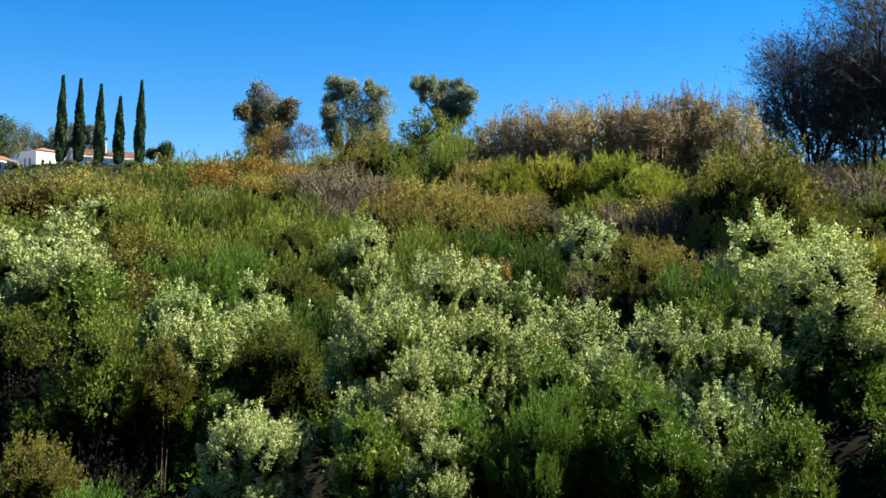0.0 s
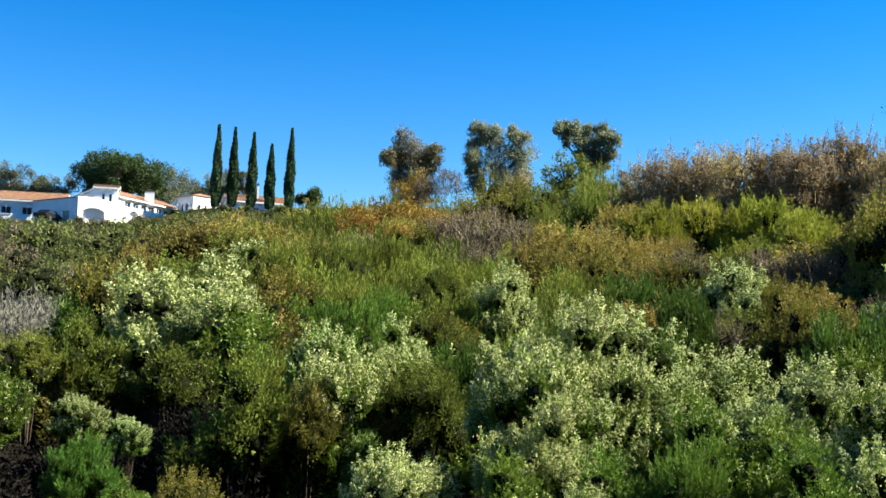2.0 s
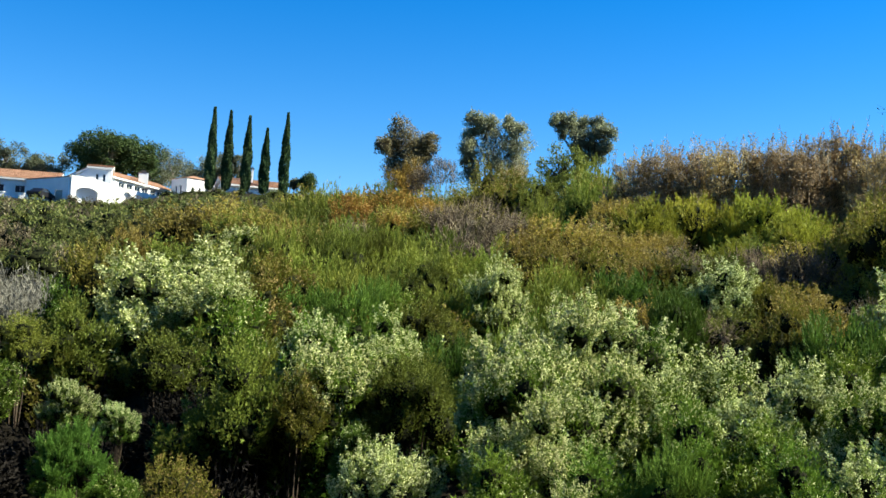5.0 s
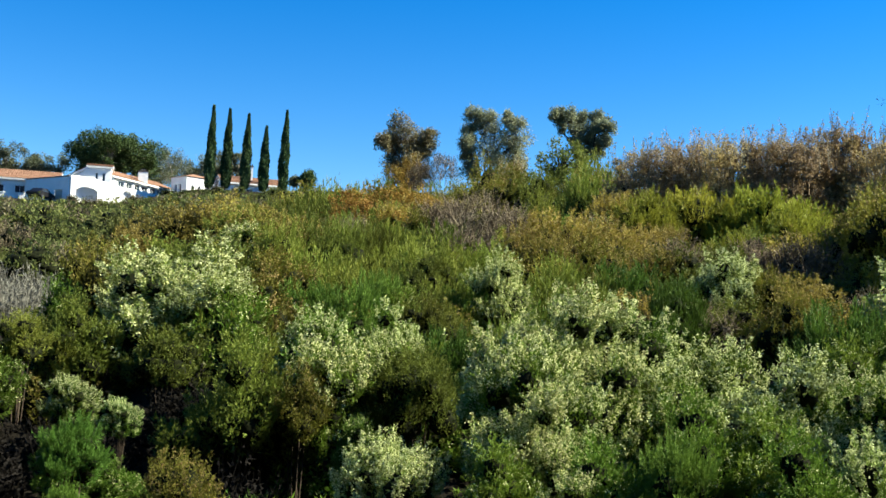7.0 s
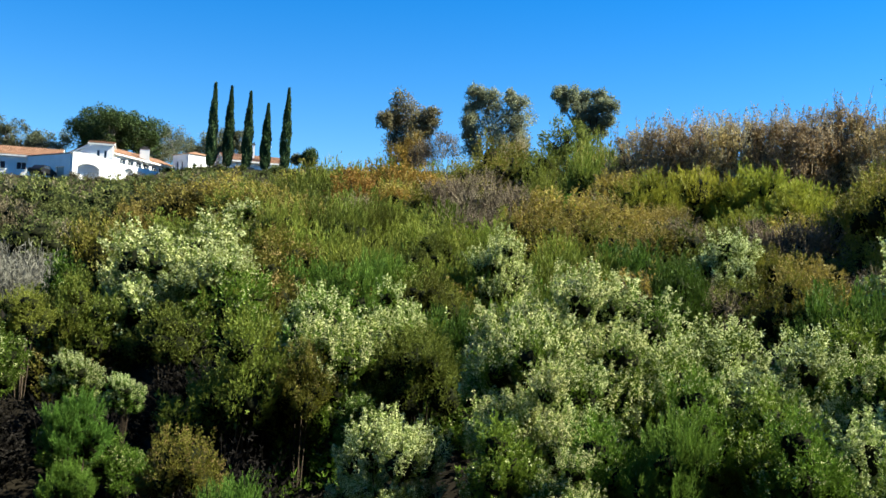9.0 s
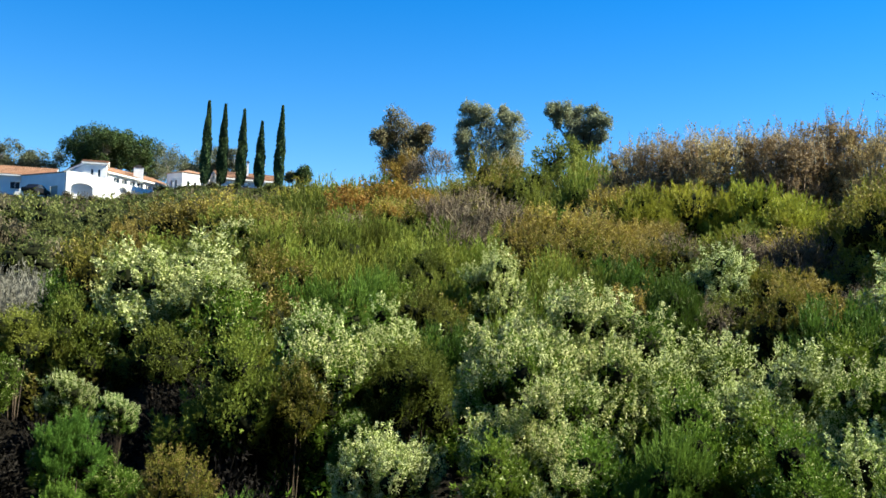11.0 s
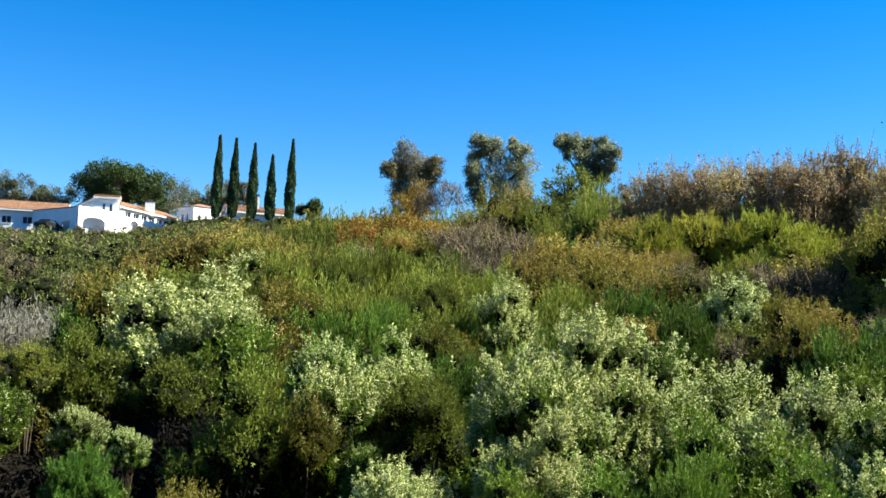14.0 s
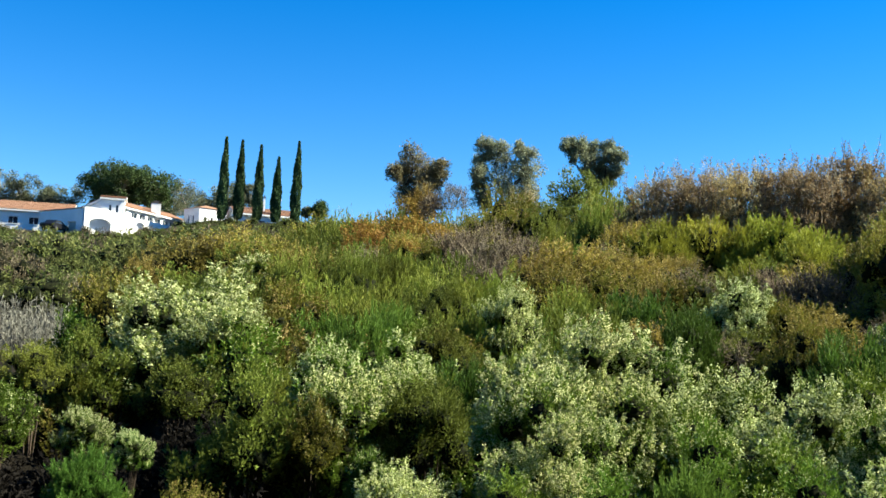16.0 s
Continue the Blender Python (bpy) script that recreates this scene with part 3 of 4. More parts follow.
for x, y, w, h in (
    (-1.73, 15.40, 1.33, 1.63),
    (-0.86, 15.98, 1.11, 1.48),
    (2.29, 12.29, 1.40, 3.36),
    (2.98, 11.62, 1.28, 3.35),
    (4.99, 12.01, 1.25, 3.52),
    (-4.23, 12.29, 0.62, 3.05),
    (-3.42, 11.50, 0.45, 3.3),
    (2.22, 11.79, 1.03, 2.70),
    (1.09, 8.93, 0.67, 3.71),
    (1.75, 10.86, 1.12, 3.73),
    (-5.33, 27.49, 1.95, 0.94),
    (2.86, 12.68, 1.04, 2.34),
    (1.40, 10.31, 0.95, 3.68),
    (-1.40, 13.93, 1.27, 1.94),
    (-0.69, 14.48, 0.93, 1.70),
    (0.61, 11.18, 0.66, 3.43),
    (1.04, 10.75, 1.21, 4.00),
    (2.20, 11.08, 1.21, 3.54),
):
    grow("coyote", x, y, w, h)
for x, y, w, h in (
    (-2.88, 17.77, 1.44, 1.45),
    (-2.44, 10.21, 0.72, 3.05),
    (5.57, 17.11, 1.06, 1.26),
    (-10.51, 34.43, 2.89, 4.09),
    (3.24, 59.91, 3.53, 3.83),
    (2.16, 55.96, 3.60, 2.45),
    (-0.93, 61.99, 3.65, 1.90),
    (1.78, 63.98, 3.77, 2.56),
    (7.80, 51.41, 3.06, 2.81),
    (-8.21, 61.45, 3.65, 2.94),
    (3.37, 22.75, 1.60, 1.33),
    (-11.43, 35.19, 2.18, 5.05),
    (5.91, 19.11, 1.07, 1.16),
    (-1.76, 13.38, 0.87, 1.87),
    (8.03, 60.47, 2.45, 3.08),
    (5.19, 57.77, 2.17, 2.37),
    (9.83, 24.07, 1.81, 2.46),
    (9.82, 21.35, 2.64, 2.74),
    (8.94, 21.19, 1.60, 2.45),
    (9.58, 20.36, 2.05, 2.24),
    (10.15, 25.02, 1.59, 1.61),
):
    grow("olive", x, y, w, h)
for x, y, w, h in (
    (-6.41, 17.89, 1.12, 2.13),
    (4.89, 13.12, 1.20, 2.08),
    (-0.85, 11.97, 0.58, 2.24),
    (2.50, 9.68, 0.75, 3.71),
    (-3.40, 16.66, 1.36, 1.36),
    (2.54, 10.29, 1.02, 3.64),
    (2.89, 9.78, 0.98, 3.79),
    (0.64, 9.38, 0.75, 3.76),
    (1.54, 9.47, 0.87, 3.70),
    (3.18, 9.27, 0.89, 4.05),
    (4.05, 8.71, 0.92, 4.88),
    (-0.59, 17.99, 0.87, 1.15),
    (-5.73, 13.32, 0.93, 2.20),
    (-3.35, 11.25, 0.6, 2.85),
    (-4.15, 12.05, 0.75, 2.6),
    (-6.3, 14.1, 1.0, 1.5),
):
    grow("coyote_green", x, y, w, h)
for x, y, w, h in (
    (-2.56, 13.76, 1.72, 1.90),
    (-0.29, 14.00, 1.20, 1.90),
    (4.85, 55.79, 3.30, 2.83),
    (-0.81, 23.99, 1.41, 0.60),
    (-4.07, 26.69, 1.73, 0.62),
    (-3.84, 15.02, 1.16, 1.44),
    (-0.28, 17.00, 1.09, 1.32),
    (0.17, 16.50, 0.79, 1.33),
    (-6.54, 14.60, 1.11, 1.83),
    (-5.88, 14.88, 0.94, 2.06),
    (-6.02, 16.43, 1.03, 1.72),
    (-5.5, 16.5, 1.25, 1.9),
    (-0.22, 21.00, 1.24, 1.46),
    (-0.45, 19.99, 0.86, 1.43),
):
    grow("mound", x, y, w, h)
for x, y, w, h in (
    (0.17, 15.00, 0.96, 1.57),
    (5.68, 14.96, 1.28, 1.58),
    (2.00, 9.29, 0.76, 3.83),
    (-3.62, 10.60, 0.62, 4.0),
    (-1.62, 8.25, 0.6, 3.6),
    (3.45, 19.70, 1.39, 1.27),
    (3.89, 17.58, 1.06, 1.34),
    (-1.46, 17.44, 1.22, 1.33),
    (-1.05, 18.3, 0.9, 1.3),
    (-3.55, 10.35, 0.5, 3.55),
    (-3.50, 10.05, 0.48, 3.15),
):
    grow("green", x, y, w, h)
for x, y, w, h in (
    (6.32, 17.92, 1.42, 1.22),
    (-8.57, 41.12, 4.27, 1.89),
    (-10.08, 39.74, 3.29, 2.39),
    (-7.23, 41.37, 2.47, 1.65),
    (3.23, 26.81, 2.17, 1.69),
    (2.09, 26.92, 1.59, 1.51),
    (4.20, 25.66, 1.95, 1.45),
    (4.63, 23.55, 1.67, 1.07),
    (2.60, 24.86, 1.61, 1.36),
    (5.10, 27.53, 1.65, 1.15),
    (-11.06, 37.40, 1.88, 4.17),
    (6.12, 37.50, 2.64, 1.56),
    (6.02, 28.37, 1.40, 1.01),
    (9.31, 59.27, 2.25, 2.93),
):
    grow("ochre", x, y, w, h)
for x, y, w, h in (
    (-4.19, 31.72, 2.57, 0.71),
    (-2.67, 29.88, 2.25, 1.00),
    (-1.55, 29.96, 1.44, 1.05),
    (-4.70, 28.62, 1.55, 0.90),
    (-2.86, 23.83, 2.05, 0.91),
    (-1.68, 21.94, 1.65, 0.97),
    (-0.22, 25.00, 1.74, 1.16),
    (3.06, 33.86, 1.46, 1.65),
    (0.98, 20.98, 1.24, 0.98),
    (-5.45, 47.69, 2.83, 2.31),
    (-7.12, 49.49, 3.21, 2.35),
    (8.67, 59.37, 3.53, 3.65),
    (8.03, 49.35, 2.94, 2.09),
    (-3.28, 61.91, 3.32, 2.22),
    (0.42, 66.00, 3.53, 2.46),
    (4.57, 59.83, 3.53, 2.65),
    (-6.37, 59.66, 3.85, 2.92),
    (-9.13, 55.25, 3.30, 1.99),
    (-3.10, 28.83, 2.02, 0.86),
    (-1.81, 26.94, 1.73, 1.01),
    (1.01, 24.98, 1.47, 1.06),
    (2.54, 21.85, 1.41, 1.10),
    (6.30, 45.57, 2.95, 2.61),
    (-0.07, 19.00, 1.22, 1.06),
    (-4.10, 26.69, 1.30, 1.22),
    (-3.38, 27.80, 1.42, 1.26),
    (-2.42, 25.89, 1.25, 1.34),
    (-1.79, 26.94, 1.16, 1.33),
):
    grow("sage", x, y, w, h)
for x, y, w, h in (
    (5.95, 30.42, 1.99, 1.69),
    (7.42, 31.13, 2.23, 1.78),
    (8.98, 30.71, 2.74, 1.75),
    (9.87, 29.39, 1.82, 1.37),
    (7.07, 26.06, 1.73, 1.08),
):
    grow("lime", x, y, w, h)
for x, y, w, h in (
    (0.77, 28.99, 2.02, 1.01),
    (0.78, 33.99, 3.27, 1.59),
    (-0.12, 33.00, 2.12, 1.30),
    (1.95, 31.94, 2.05, 1.21),
    (5.32, 24.43, 2.01, 1.14),
    (8.52, 24.56, 2.50, 1.05),
    (7.43, 24.91, 1.67, 1.05),
    (10.29, 26.04, 2.25, 1.07),
    (-0.19, 68.00, 2.18, 4.53),
    (-1.63, 67.98, 2.18, 3.84),
):
    grow("dry", x, y, w, h)
for x, y, w, h in (
    (-1.69, 42.97, 2.99, 1.87),
    (-3.65, 45.86, 2.71, 2.03),
    (-2.45, 69.96, 2.62, 4.32),
    (-3.32, 68.92, 2.22, 3.65),
    (-3.49, 39.85, 2.03, 1.89),
    (-2.44, 41.93, 1.91, 1.81),
    (-1.16, 40.98, 2.08, 1.67),
    (-1.72, 36.96, 1.58, 0.93),
):
    grow("orange", x, y, w, h)
for x, y, w, h in (
    (7.67, 41.80, 3.41, 3.15),
    (8.34, 40.14, 3.29, 3.25),
    (9.61, 41.40, 3.41, 3.42),
    (10.19, 39.71, 3.29, 3.25),
    (11.49, 40.92, 3.41, 3.41),
    (12.31, 40.68, 3.41, 3.21),
    (12.74, 38.97, 3.29, 3.29),
    (14.09, 40.10, 3.41, 3.24),
    (14.85, 39.82, 3.41, 3.72),
    (15.79, 39.46, 3.41, 3.32),
    (16.03, 37.74, 3.29, 3.05),
    (4.11, 65.87, 3.35, 3.72),
    (2.73, 61.94, 2.32, 2.49),
):
    grow("tan", x, y, w, h)
# dark filler brush added behind the thicket to close its sky gaps
for x, y in ((8.3, 41.9), (9.9, 41.7), (11.6, 41.5), (13.2, 41.0), (14.8, 40.6), (16.2, 40.0)):
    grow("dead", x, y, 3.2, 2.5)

HX, HY, HTURN = 150 * math.sin(radians(-15.9)), 150 * math.cos(radians(-15.9)), radians(15.9)


def by_house(u, v):
    """From metres along and away from the house front to the ground plan."""
    return HX + u * math.cos(HTURN) - v * math.sin(HTURN), HY + u * math.sin(HTURN) + v * math.cos(HTURN)


# unseen tall shrubs, added beyond the edge of the view to shade the hollow
for x, y in ((7.8, 9.0), (8.7, 10.6), (9.2, 7.6), (8.3, 7.4)):
    grow("coyote_green", x, y, 3.2, 5.25, "middle")

# low growth between them
scatter = np.random.default_rng(11)


def zone(r, az):
    u = scatter.uniform()
    if az > 8:
        return "dry" if u < 0.3 else "lime" if u < 0.45 else "ochre" if u < 0.7 else "mound" if u < 0.85 else "sage"
    if r < 26:
        return "sage" if u < 0.35 else "green" if u < 0.5 else "olive" if u < 0.65 else "coyote" if u < 0.75 else "mound"
    return "olive" if u < 0.2 else "ochre" if u < 0.32 else "sage" if u < 0.55 else "dry" if u < 0.67 else "mound" if u < 0.92 else "green"


r = 8.6
while r < 62:
    az = -26.0 if r < 24 else -14.5
    while az < 34:
        rr, aa = r * scatter.uniform(0.95, 1.06), az + scatter.uniform(-1, 1) * 30 / r
        x, y = rr * math.sin(radians(aa)), rr * math.cos(radians(aa))
        size = scatter.uniform(0.7, 1.25)
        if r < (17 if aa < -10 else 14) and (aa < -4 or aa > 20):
            # near-black filler covers the hollow where only shade is seen
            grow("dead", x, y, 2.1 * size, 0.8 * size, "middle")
        elif r < 17:
            grow("coyote_green", x, y, 1.7 * size, (0.35 if r < 12 else 0.5 if r < 14.5 else 0.8) * size, "far")
        else:
            grow(zone(rr, aa), x, y, (1.3 + r / 50) * size, (0.7 + r / 110) * size, "low" if r > 24 else "middle")
        az += math.degrees((1.4 if r < 17 else 1.12) * (1 + r / 45) / r)
    r *= 1.11

# dead leaves and twigs on the soil of the hollow, coloured near-black in place of shade
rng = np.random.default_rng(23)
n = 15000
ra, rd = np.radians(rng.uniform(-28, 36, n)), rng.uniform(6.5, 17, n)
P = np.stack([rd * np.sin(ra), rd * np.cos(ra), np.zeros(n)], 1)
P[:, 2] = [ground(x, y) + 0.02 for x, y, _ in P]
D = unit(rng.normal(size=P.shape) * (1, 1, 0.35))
litter = mesh_object("leaf_litter", *leaf_mesh(rng, P, D, 0.14, 0.06), TWIG_SHADE, label="dead leaves and twigs under the shrubs, coloured near-black in place of shade", kind="stuff")
tagged(litter, category="leaf litter")

# far hillside below the house, lower towards the house
for i in range(145):
    rr, aa = scatter.uniform(64, 134), scatter.uniform(-27, -8.5)
    x, y = rr * math.sin(radians(aa)), rr * math.cos(radians(aa))
    s = scatter.uniform(0.6, 1.7) * (1.0 if rr < 120 else 0.7)
    tall = 0.5 if aa > -16 else 0.65 if rr > 105 else 0.9
    grow("hill" if scatter.uniform() < 0.72 else "hill_olive", x, y, 3.5 * s, 2.6 * s * tall, "low" if rr > 84 else "far")
for i in range(42):
    x, y = by_house(-25 + 0.85 * i, -9.5 - scatter.uniform(0, 6))
    s = scatter.uniform(0.6, 1.1)
    grow("hill_olive" if i % 3 else "hill", x, y, 2.6 * s, (0.9 if 9 < i < 18 else 1.9 if i < 26 else 1.3) * s, "far")
for i in range(38):
    rr, aa = scatter.uniform(112, 147), scatter.uniform(-15.5, -7)
    x, y = rr * math.sin(radians(aa)), rr * math.cos(radians(aa))
    s = scatter.uniform(0.6, 1.1)
    grow("hill_olive" if i % 3 else "hill", x, y, 2.8 * s, 0.75 * s, "low")
for i in range(34):
    x, y = by_house(2 + 0.58 * i, -5.2 - scatter.uniform(0, 4.5))
    s = scatter.uniform(0.6, 1.1)
    grow("hill_olive" if i % 4 == 0 else "hill", x, y, 2.0 * s, 0.9 * s, "low")
for i in range(34):
    rr, aa = scatter.uniform(128, 160), scatter.uniform(-9, 3)
    x, y = rr * math.sin(radians(aa)), rr * math.cos(radians(aa))
    s = scatter.uniform(0.5, 1.0)
    grow("hill" if scatter.uniform() < 0.7 else "hill_olive", x, y, 3.2 * s, 1.5 * s, "low")


# ---------------------------------------------------------------- trees


def clumps(rng, centres, radius, per, leaf, droop=-0.3):
    P = centres[:, None] + unit(rng.normal(size=(len(centres), per, 3))) * (radius[:, None, None] * rng.uniform(0.35, 1.0, (len(centres), per, 1)))
    P = P.reshape(-1, 3)
    D = unit(rng.normal(size=P.shape) + np.array([0, 0, droop]))
    return leaf_mesh(rng, P, D, *leaf)


def limb_chain(a, b, ra, rb, rng, steps=4, wander=0.06):
    pts = [np.array(a) + (np.array(b) - np.array(a)) * s / steps for s in range(steps + 1)]
    L = np.linalg.norm(np.array(b) - np.array(a))
    pts = [p + (rng.normal(size=3) * L * wander if 0 < i < steps else 0) for i, p in enumerate(pts)]
    rad = [ra + (rb - ra) * s / steps for s in range(steps + 1)]
    return stick_mesh(pts[:-1], pts[1:], np.array(rad[:-1]), np.array(rad[1:]))


def broad_tree(name, x, y, height, width, seed, mat, label, category="tree", n=34, low=0.35, flat=1.0, per=150, leaf=(0.17, 0.07), bark=BARK_PALE, clump=0.17, lobes=3, heads_at=(0.62, 0.8)):
    """A tree with a trunk, limbs and a crown of leaf clumps in a few uneven lobes."""
    rng = np.random.default_rng(seed)
    root = new(name)
    root.location = (x, y, ground(x, y) - 0.1)
    tagged(root, label, category)
    heads = []
    for i in range(lobes):
        a = 6.28 * i / lobes + rng.uniform(-0.6, 0.6)
        rr = width * 0.27 * (1 if lobes > 1 else 0)
        heads.append((rr * math.cos(a), rr * math.sin(a), height * rng.uniform(*heads_at)))
    C = []
    while len(C) < n:
        h = np.array(heads[rng.integers(lobes)])
        d = unit(rng.normal(size=3))
        q = h + d * np.array([width * 0.27, width * 0.27, height * 0.27 * flat]) * rng.uniform(0.5, 1.0)
        if low * height < q[2] < height * (1 - clump * 0.5):
            C.append(q)
    C = np.array(C)
    fork = np.array([0, 0, height * 0.3])
    mesh_object("trunk", *limb_chain((0, 0, -0.3), fork, height * 0.028, height * 0.02, rng), bark, root)
    for h in heads:
        mesh_object("limb", *limb_chain(fork, np.array(h) * (1, 1, 0.95), height * 0.016, height * 0.006, rng), bark, root)
    starts = np.array([np.array(heads[int(np.argmin([np.linalg.norm(q - np.array(h)) for h in heads]))]) * (1, 1, 0.85) for q in C])
    mesh_object("branching", *stick_mesh(starts, C, 0.05, 0.02), bark, root, kind="stuff")
    mesh_object("crown", *clumps(rng, C, rng.uniform(0.7, 1.25, n) * clump * width * 0.75, per, leaf), mat, root, kind="stuff")
    return root


def cypress(x, y, height, width, seed):
    rng = np.random.default_rng(seed)
    root = new("cypress_tree")
    root.location = (x, y, ground(x, y) - 0.1)
    tagged(root, "slender dark green Italian cypress in a row beside the house", "cypress", "row of cypresses")
    mesh_object("trunk", *limb_chain((0, 0, -0.3), (0, 0, height * 0.9), 0.16, 0.02, rng, 6, 0.002), BARK, root)
    n = 7000
    s = rng.uniform(0, 1, n) ** 1.15
    prof = np.interp(s, [0, 0.06, 0.2, 0.45, 0.7, 0.88, 1.0], [0.6, 0.88, 1.0, 0.9, 0.58, 0.24, 0.02])
    a = rng.uniform(0, 6.283, n)
    rad = width / 2 * prof * (0.86 + 0.14 * np.sin(a * 3 + s * 17)) * rng.uniform(0.75, 1.02, n)
    P = np.stack([rad * np.cos(a), rad * np.sin(a), 0.25 + s * (height - 0.55)], 1)
    D = unit(np.stack([np.cos(a) * 0.25, np.sin(a) * 0.25, np.ones(n)], 1) + rng.normal(size=(n, 3)) * 0.15)
    mesh_object("crown", *leaf_mesh(rng, P, D, 0.34, 0.17), L_CYPRESS, root, kind="stuff")
    return root


for i, (u, v, h) in enumerate(((8.1, -4, 11.5), (10.3, -4, 11.1), (12.9, -4, 10.6), (15.4, -4, 9.2), (18.1, -4, 11.6))):
    cypress(*by_house(u, v), h + 0.3, 1.5, 40 + i).rotation_euler = (0, 0.022, HTURN)

def crest_tree(x, y, fork, lobes, seed, mat, label, per=125):
    """A eucalyptus whose open crown is built lobe by lobe: across, up and size of each, in metres from its foot."""
    rng = np.random.default_rng(seed)
    root = new("eucalyptus_tree")
    root.location = (x, y, ground(x, y) - 0.75)
    tagged(root, label, "eucalyptus")
    heads = np.array([(u, rng.uniform(-1, 1) * 0.9, z) for u, z, _ in lobes])
    sizes = 1.2 * np.array([q for _, _, q in lobes])
    foot = np.array([0, 0, fork])
    mesh_object("trunk", *limb_chain((0, 0, -0.3), foot, 0.2, 0.13, rng), BARK, root)
    for h in heads:
        mesh_object("limb", *limb_chain(foot, h, 0.08, 0.025, rng), BARK, root)
    k = 15
    src = np.repeat(np.arange(len(heads)), k)
    C = heads[src] + unit(rng.normal(size=(len(src), 3)) + (0, 0, 0.25)) * (sizes[src] * rng.uniform(0.3, 0.85, len(src)))[:, None]
    mesh_object("branching", *stick_mesh(heads[src], C, 0.02, 0.008), BARK, root, kind="stuff")
    mesh_object("crown", *clumps(rng, C, sizes[src] * rng.uniform(0.38, 0.62, len(src)), per, (0.16, 0.075), -0.3), mat, root, kind="stuff")
    return root


crest_tree(-2.9, 75, 3.0, ((-0.4, 7.55, 0.85), (-1.07, 6.7, 0.7), (-1.6, 6.4, 0.55), (0.33, 6.9, 0.95), (1.6, 6.8, 0.6), (1.3, 6.1, 0.65), (-0.4, 5.95, 1.0),
                            (0.67, 5.7, 0.95), (-0.67, 4.9, 0.9), (0.27, 4.6, 1.05), (-0.13, 3.8, 1.0), (1.0, 4.2, 0.7)), 1, L_EUC,
           "grey-green eucalyptus with reddish tips on the crest")
crest_tree(2.9, 76, 3.4, ((-0.98, 8.4, 0.64), (0.00, 7.95, 0.85), (1.59, 8.4, 0.53), (1.95, 7.7, 0.64), (-1.16, 7.3, 0.69), (0.61, 7.0, 1.11), (2.13, 6.75, 0.95), (-1.46, 6.2, 0.64),
                           (0.00, 5.8, 1.22), (2.26, 5.8, 1.01), (-1.28, 5.3, 0.69), (0.98, 4.75, 1.06), (-0.98, 4.35, 0.80), (2.32, 4.9, 0.85)), 2, L_EUC_DARK,
           "dense dark grey-green eucalyptus on the crest")
crest_tree(10.0, 78, 5.2, ((-1.87, 8.75, 0.62), (-0.87, 8.85, 0.65), (0.13, 8.6, 0.72), (1.13, 8.85, 0.6), (1.8, 8.0, 0.66), (0.93, 7.8, 0.78), (-0.4, 7.75, 0.72),
                            (-1.6, 8.1, 0.45), (0.67, 7.0, 0.65), (1.73, 7.0, 0.6), (-0.3, 7.0, 0.5), (1.25, 6.3, 0.5), (0.3, 6.3, 0.45)), 3, L_EUC_DARK, "open-crowned eucalyptus on the crest")


def bare_tree(name, x, y, height, spread, seed, label):
    """A many-stemmed, nearly leafless tree of tangled branches."""
    rng = np.random.default_rng(seed)
    root = new(name)
    root.location = (x, y, ground(x, y) - 0.1)
    tagged(root, label, "tree")
    A = np.zeros((7, 3))
    a = rng.uniform(0, 6.28, 7)
    D = unit(np.stack([np.cos(a) * 0.5, np.sin(a) * 0.5, np.ones(7)], 1))
    L, rad = height * 0.36, 0.0068 * height
    tips = []
    for level in range(5):
        B = A + D * (L * rng.uniform(0.7, 1.2, len(A)))[:, None]
        meshes = [stick_mesh(A, B, rad, rad * 0.65)]
        if level == 0:
            for s in range(len(A)):
                mesh_object("stem", *limb_chain(A[s] + (0, 0, -0.2), B[s], rad, rad * 0.65, rng), BARK, root)
        else:
            tips.append(meshes[0])
        k = (6, 6, 5, 3, 0)[level]
        if k:
            src = np.repeat(np.arange(len(A)), k)
            f = rng.uniform(0.45, 1.0, (len(src), 1))
            nA = A[src] * (1 - f) + B[src] * f
            nD = unit(D[src] + rng.normal(size=(len(src), 3)) * 0.75 * spread)
            A, D = nA, nD
            L, rad = L * 0.62, rad * 0.5
    mesh_object("twig_tangle", *join(*tips), TWIG_BARE, root, "dark tangled twigs", "stuff")
    P, DD = along(rng, A, B, 2)
    P = P + rng.normal(size=P.shape) * 0.12
    mesh_object("foliage", *leaf_mesh(rng, P, unit(rng.normal(size=P.shape)), 0.12, 0.05, simple=True), TWIG_BARE, root, "sparse dark leaves", "stuff")
    return root


bare_tree("bare_tree", 27.4, 45.4, 17.2, 1.0, 72, "tall dark nearly leafless tree with tangled branches")
bare_tree("bare_tree", 24.6, 48.0, 12.4, 1.0, 71, "dark nearly leafless tree with tangled branches")
bare_tree("bare_tree", 30.6, 45.0, 17.0, 1.0, 73, "dark leafless tree beside the slope")
bare_tree("bare_tree", 26.2, 46.4, 10.0, 1.0, 74, "low dark leafless tree of tangled branches")
for x, y, w, h in ((23.6, 47.6, 4.6, 4.6), (25.4, 46.2, 5.0, 5.6), (27.6, 44.8, 5.0, 5.8), (29.4, 43.6, 5.0, 5.4)):
    grow("dry", x, y, w, h)

broad_tree("scrub_oak", 7.25, 63.6, 5.6, 4.6, 64, L_OAK, "leafy yellow-green scrub oak on the crest", n=70, low=0.05, per=170, leaf=(0.14, 0.08), bark=BARK, clump=0.15, lobes=5, heads_at=(0.35, 0.8))

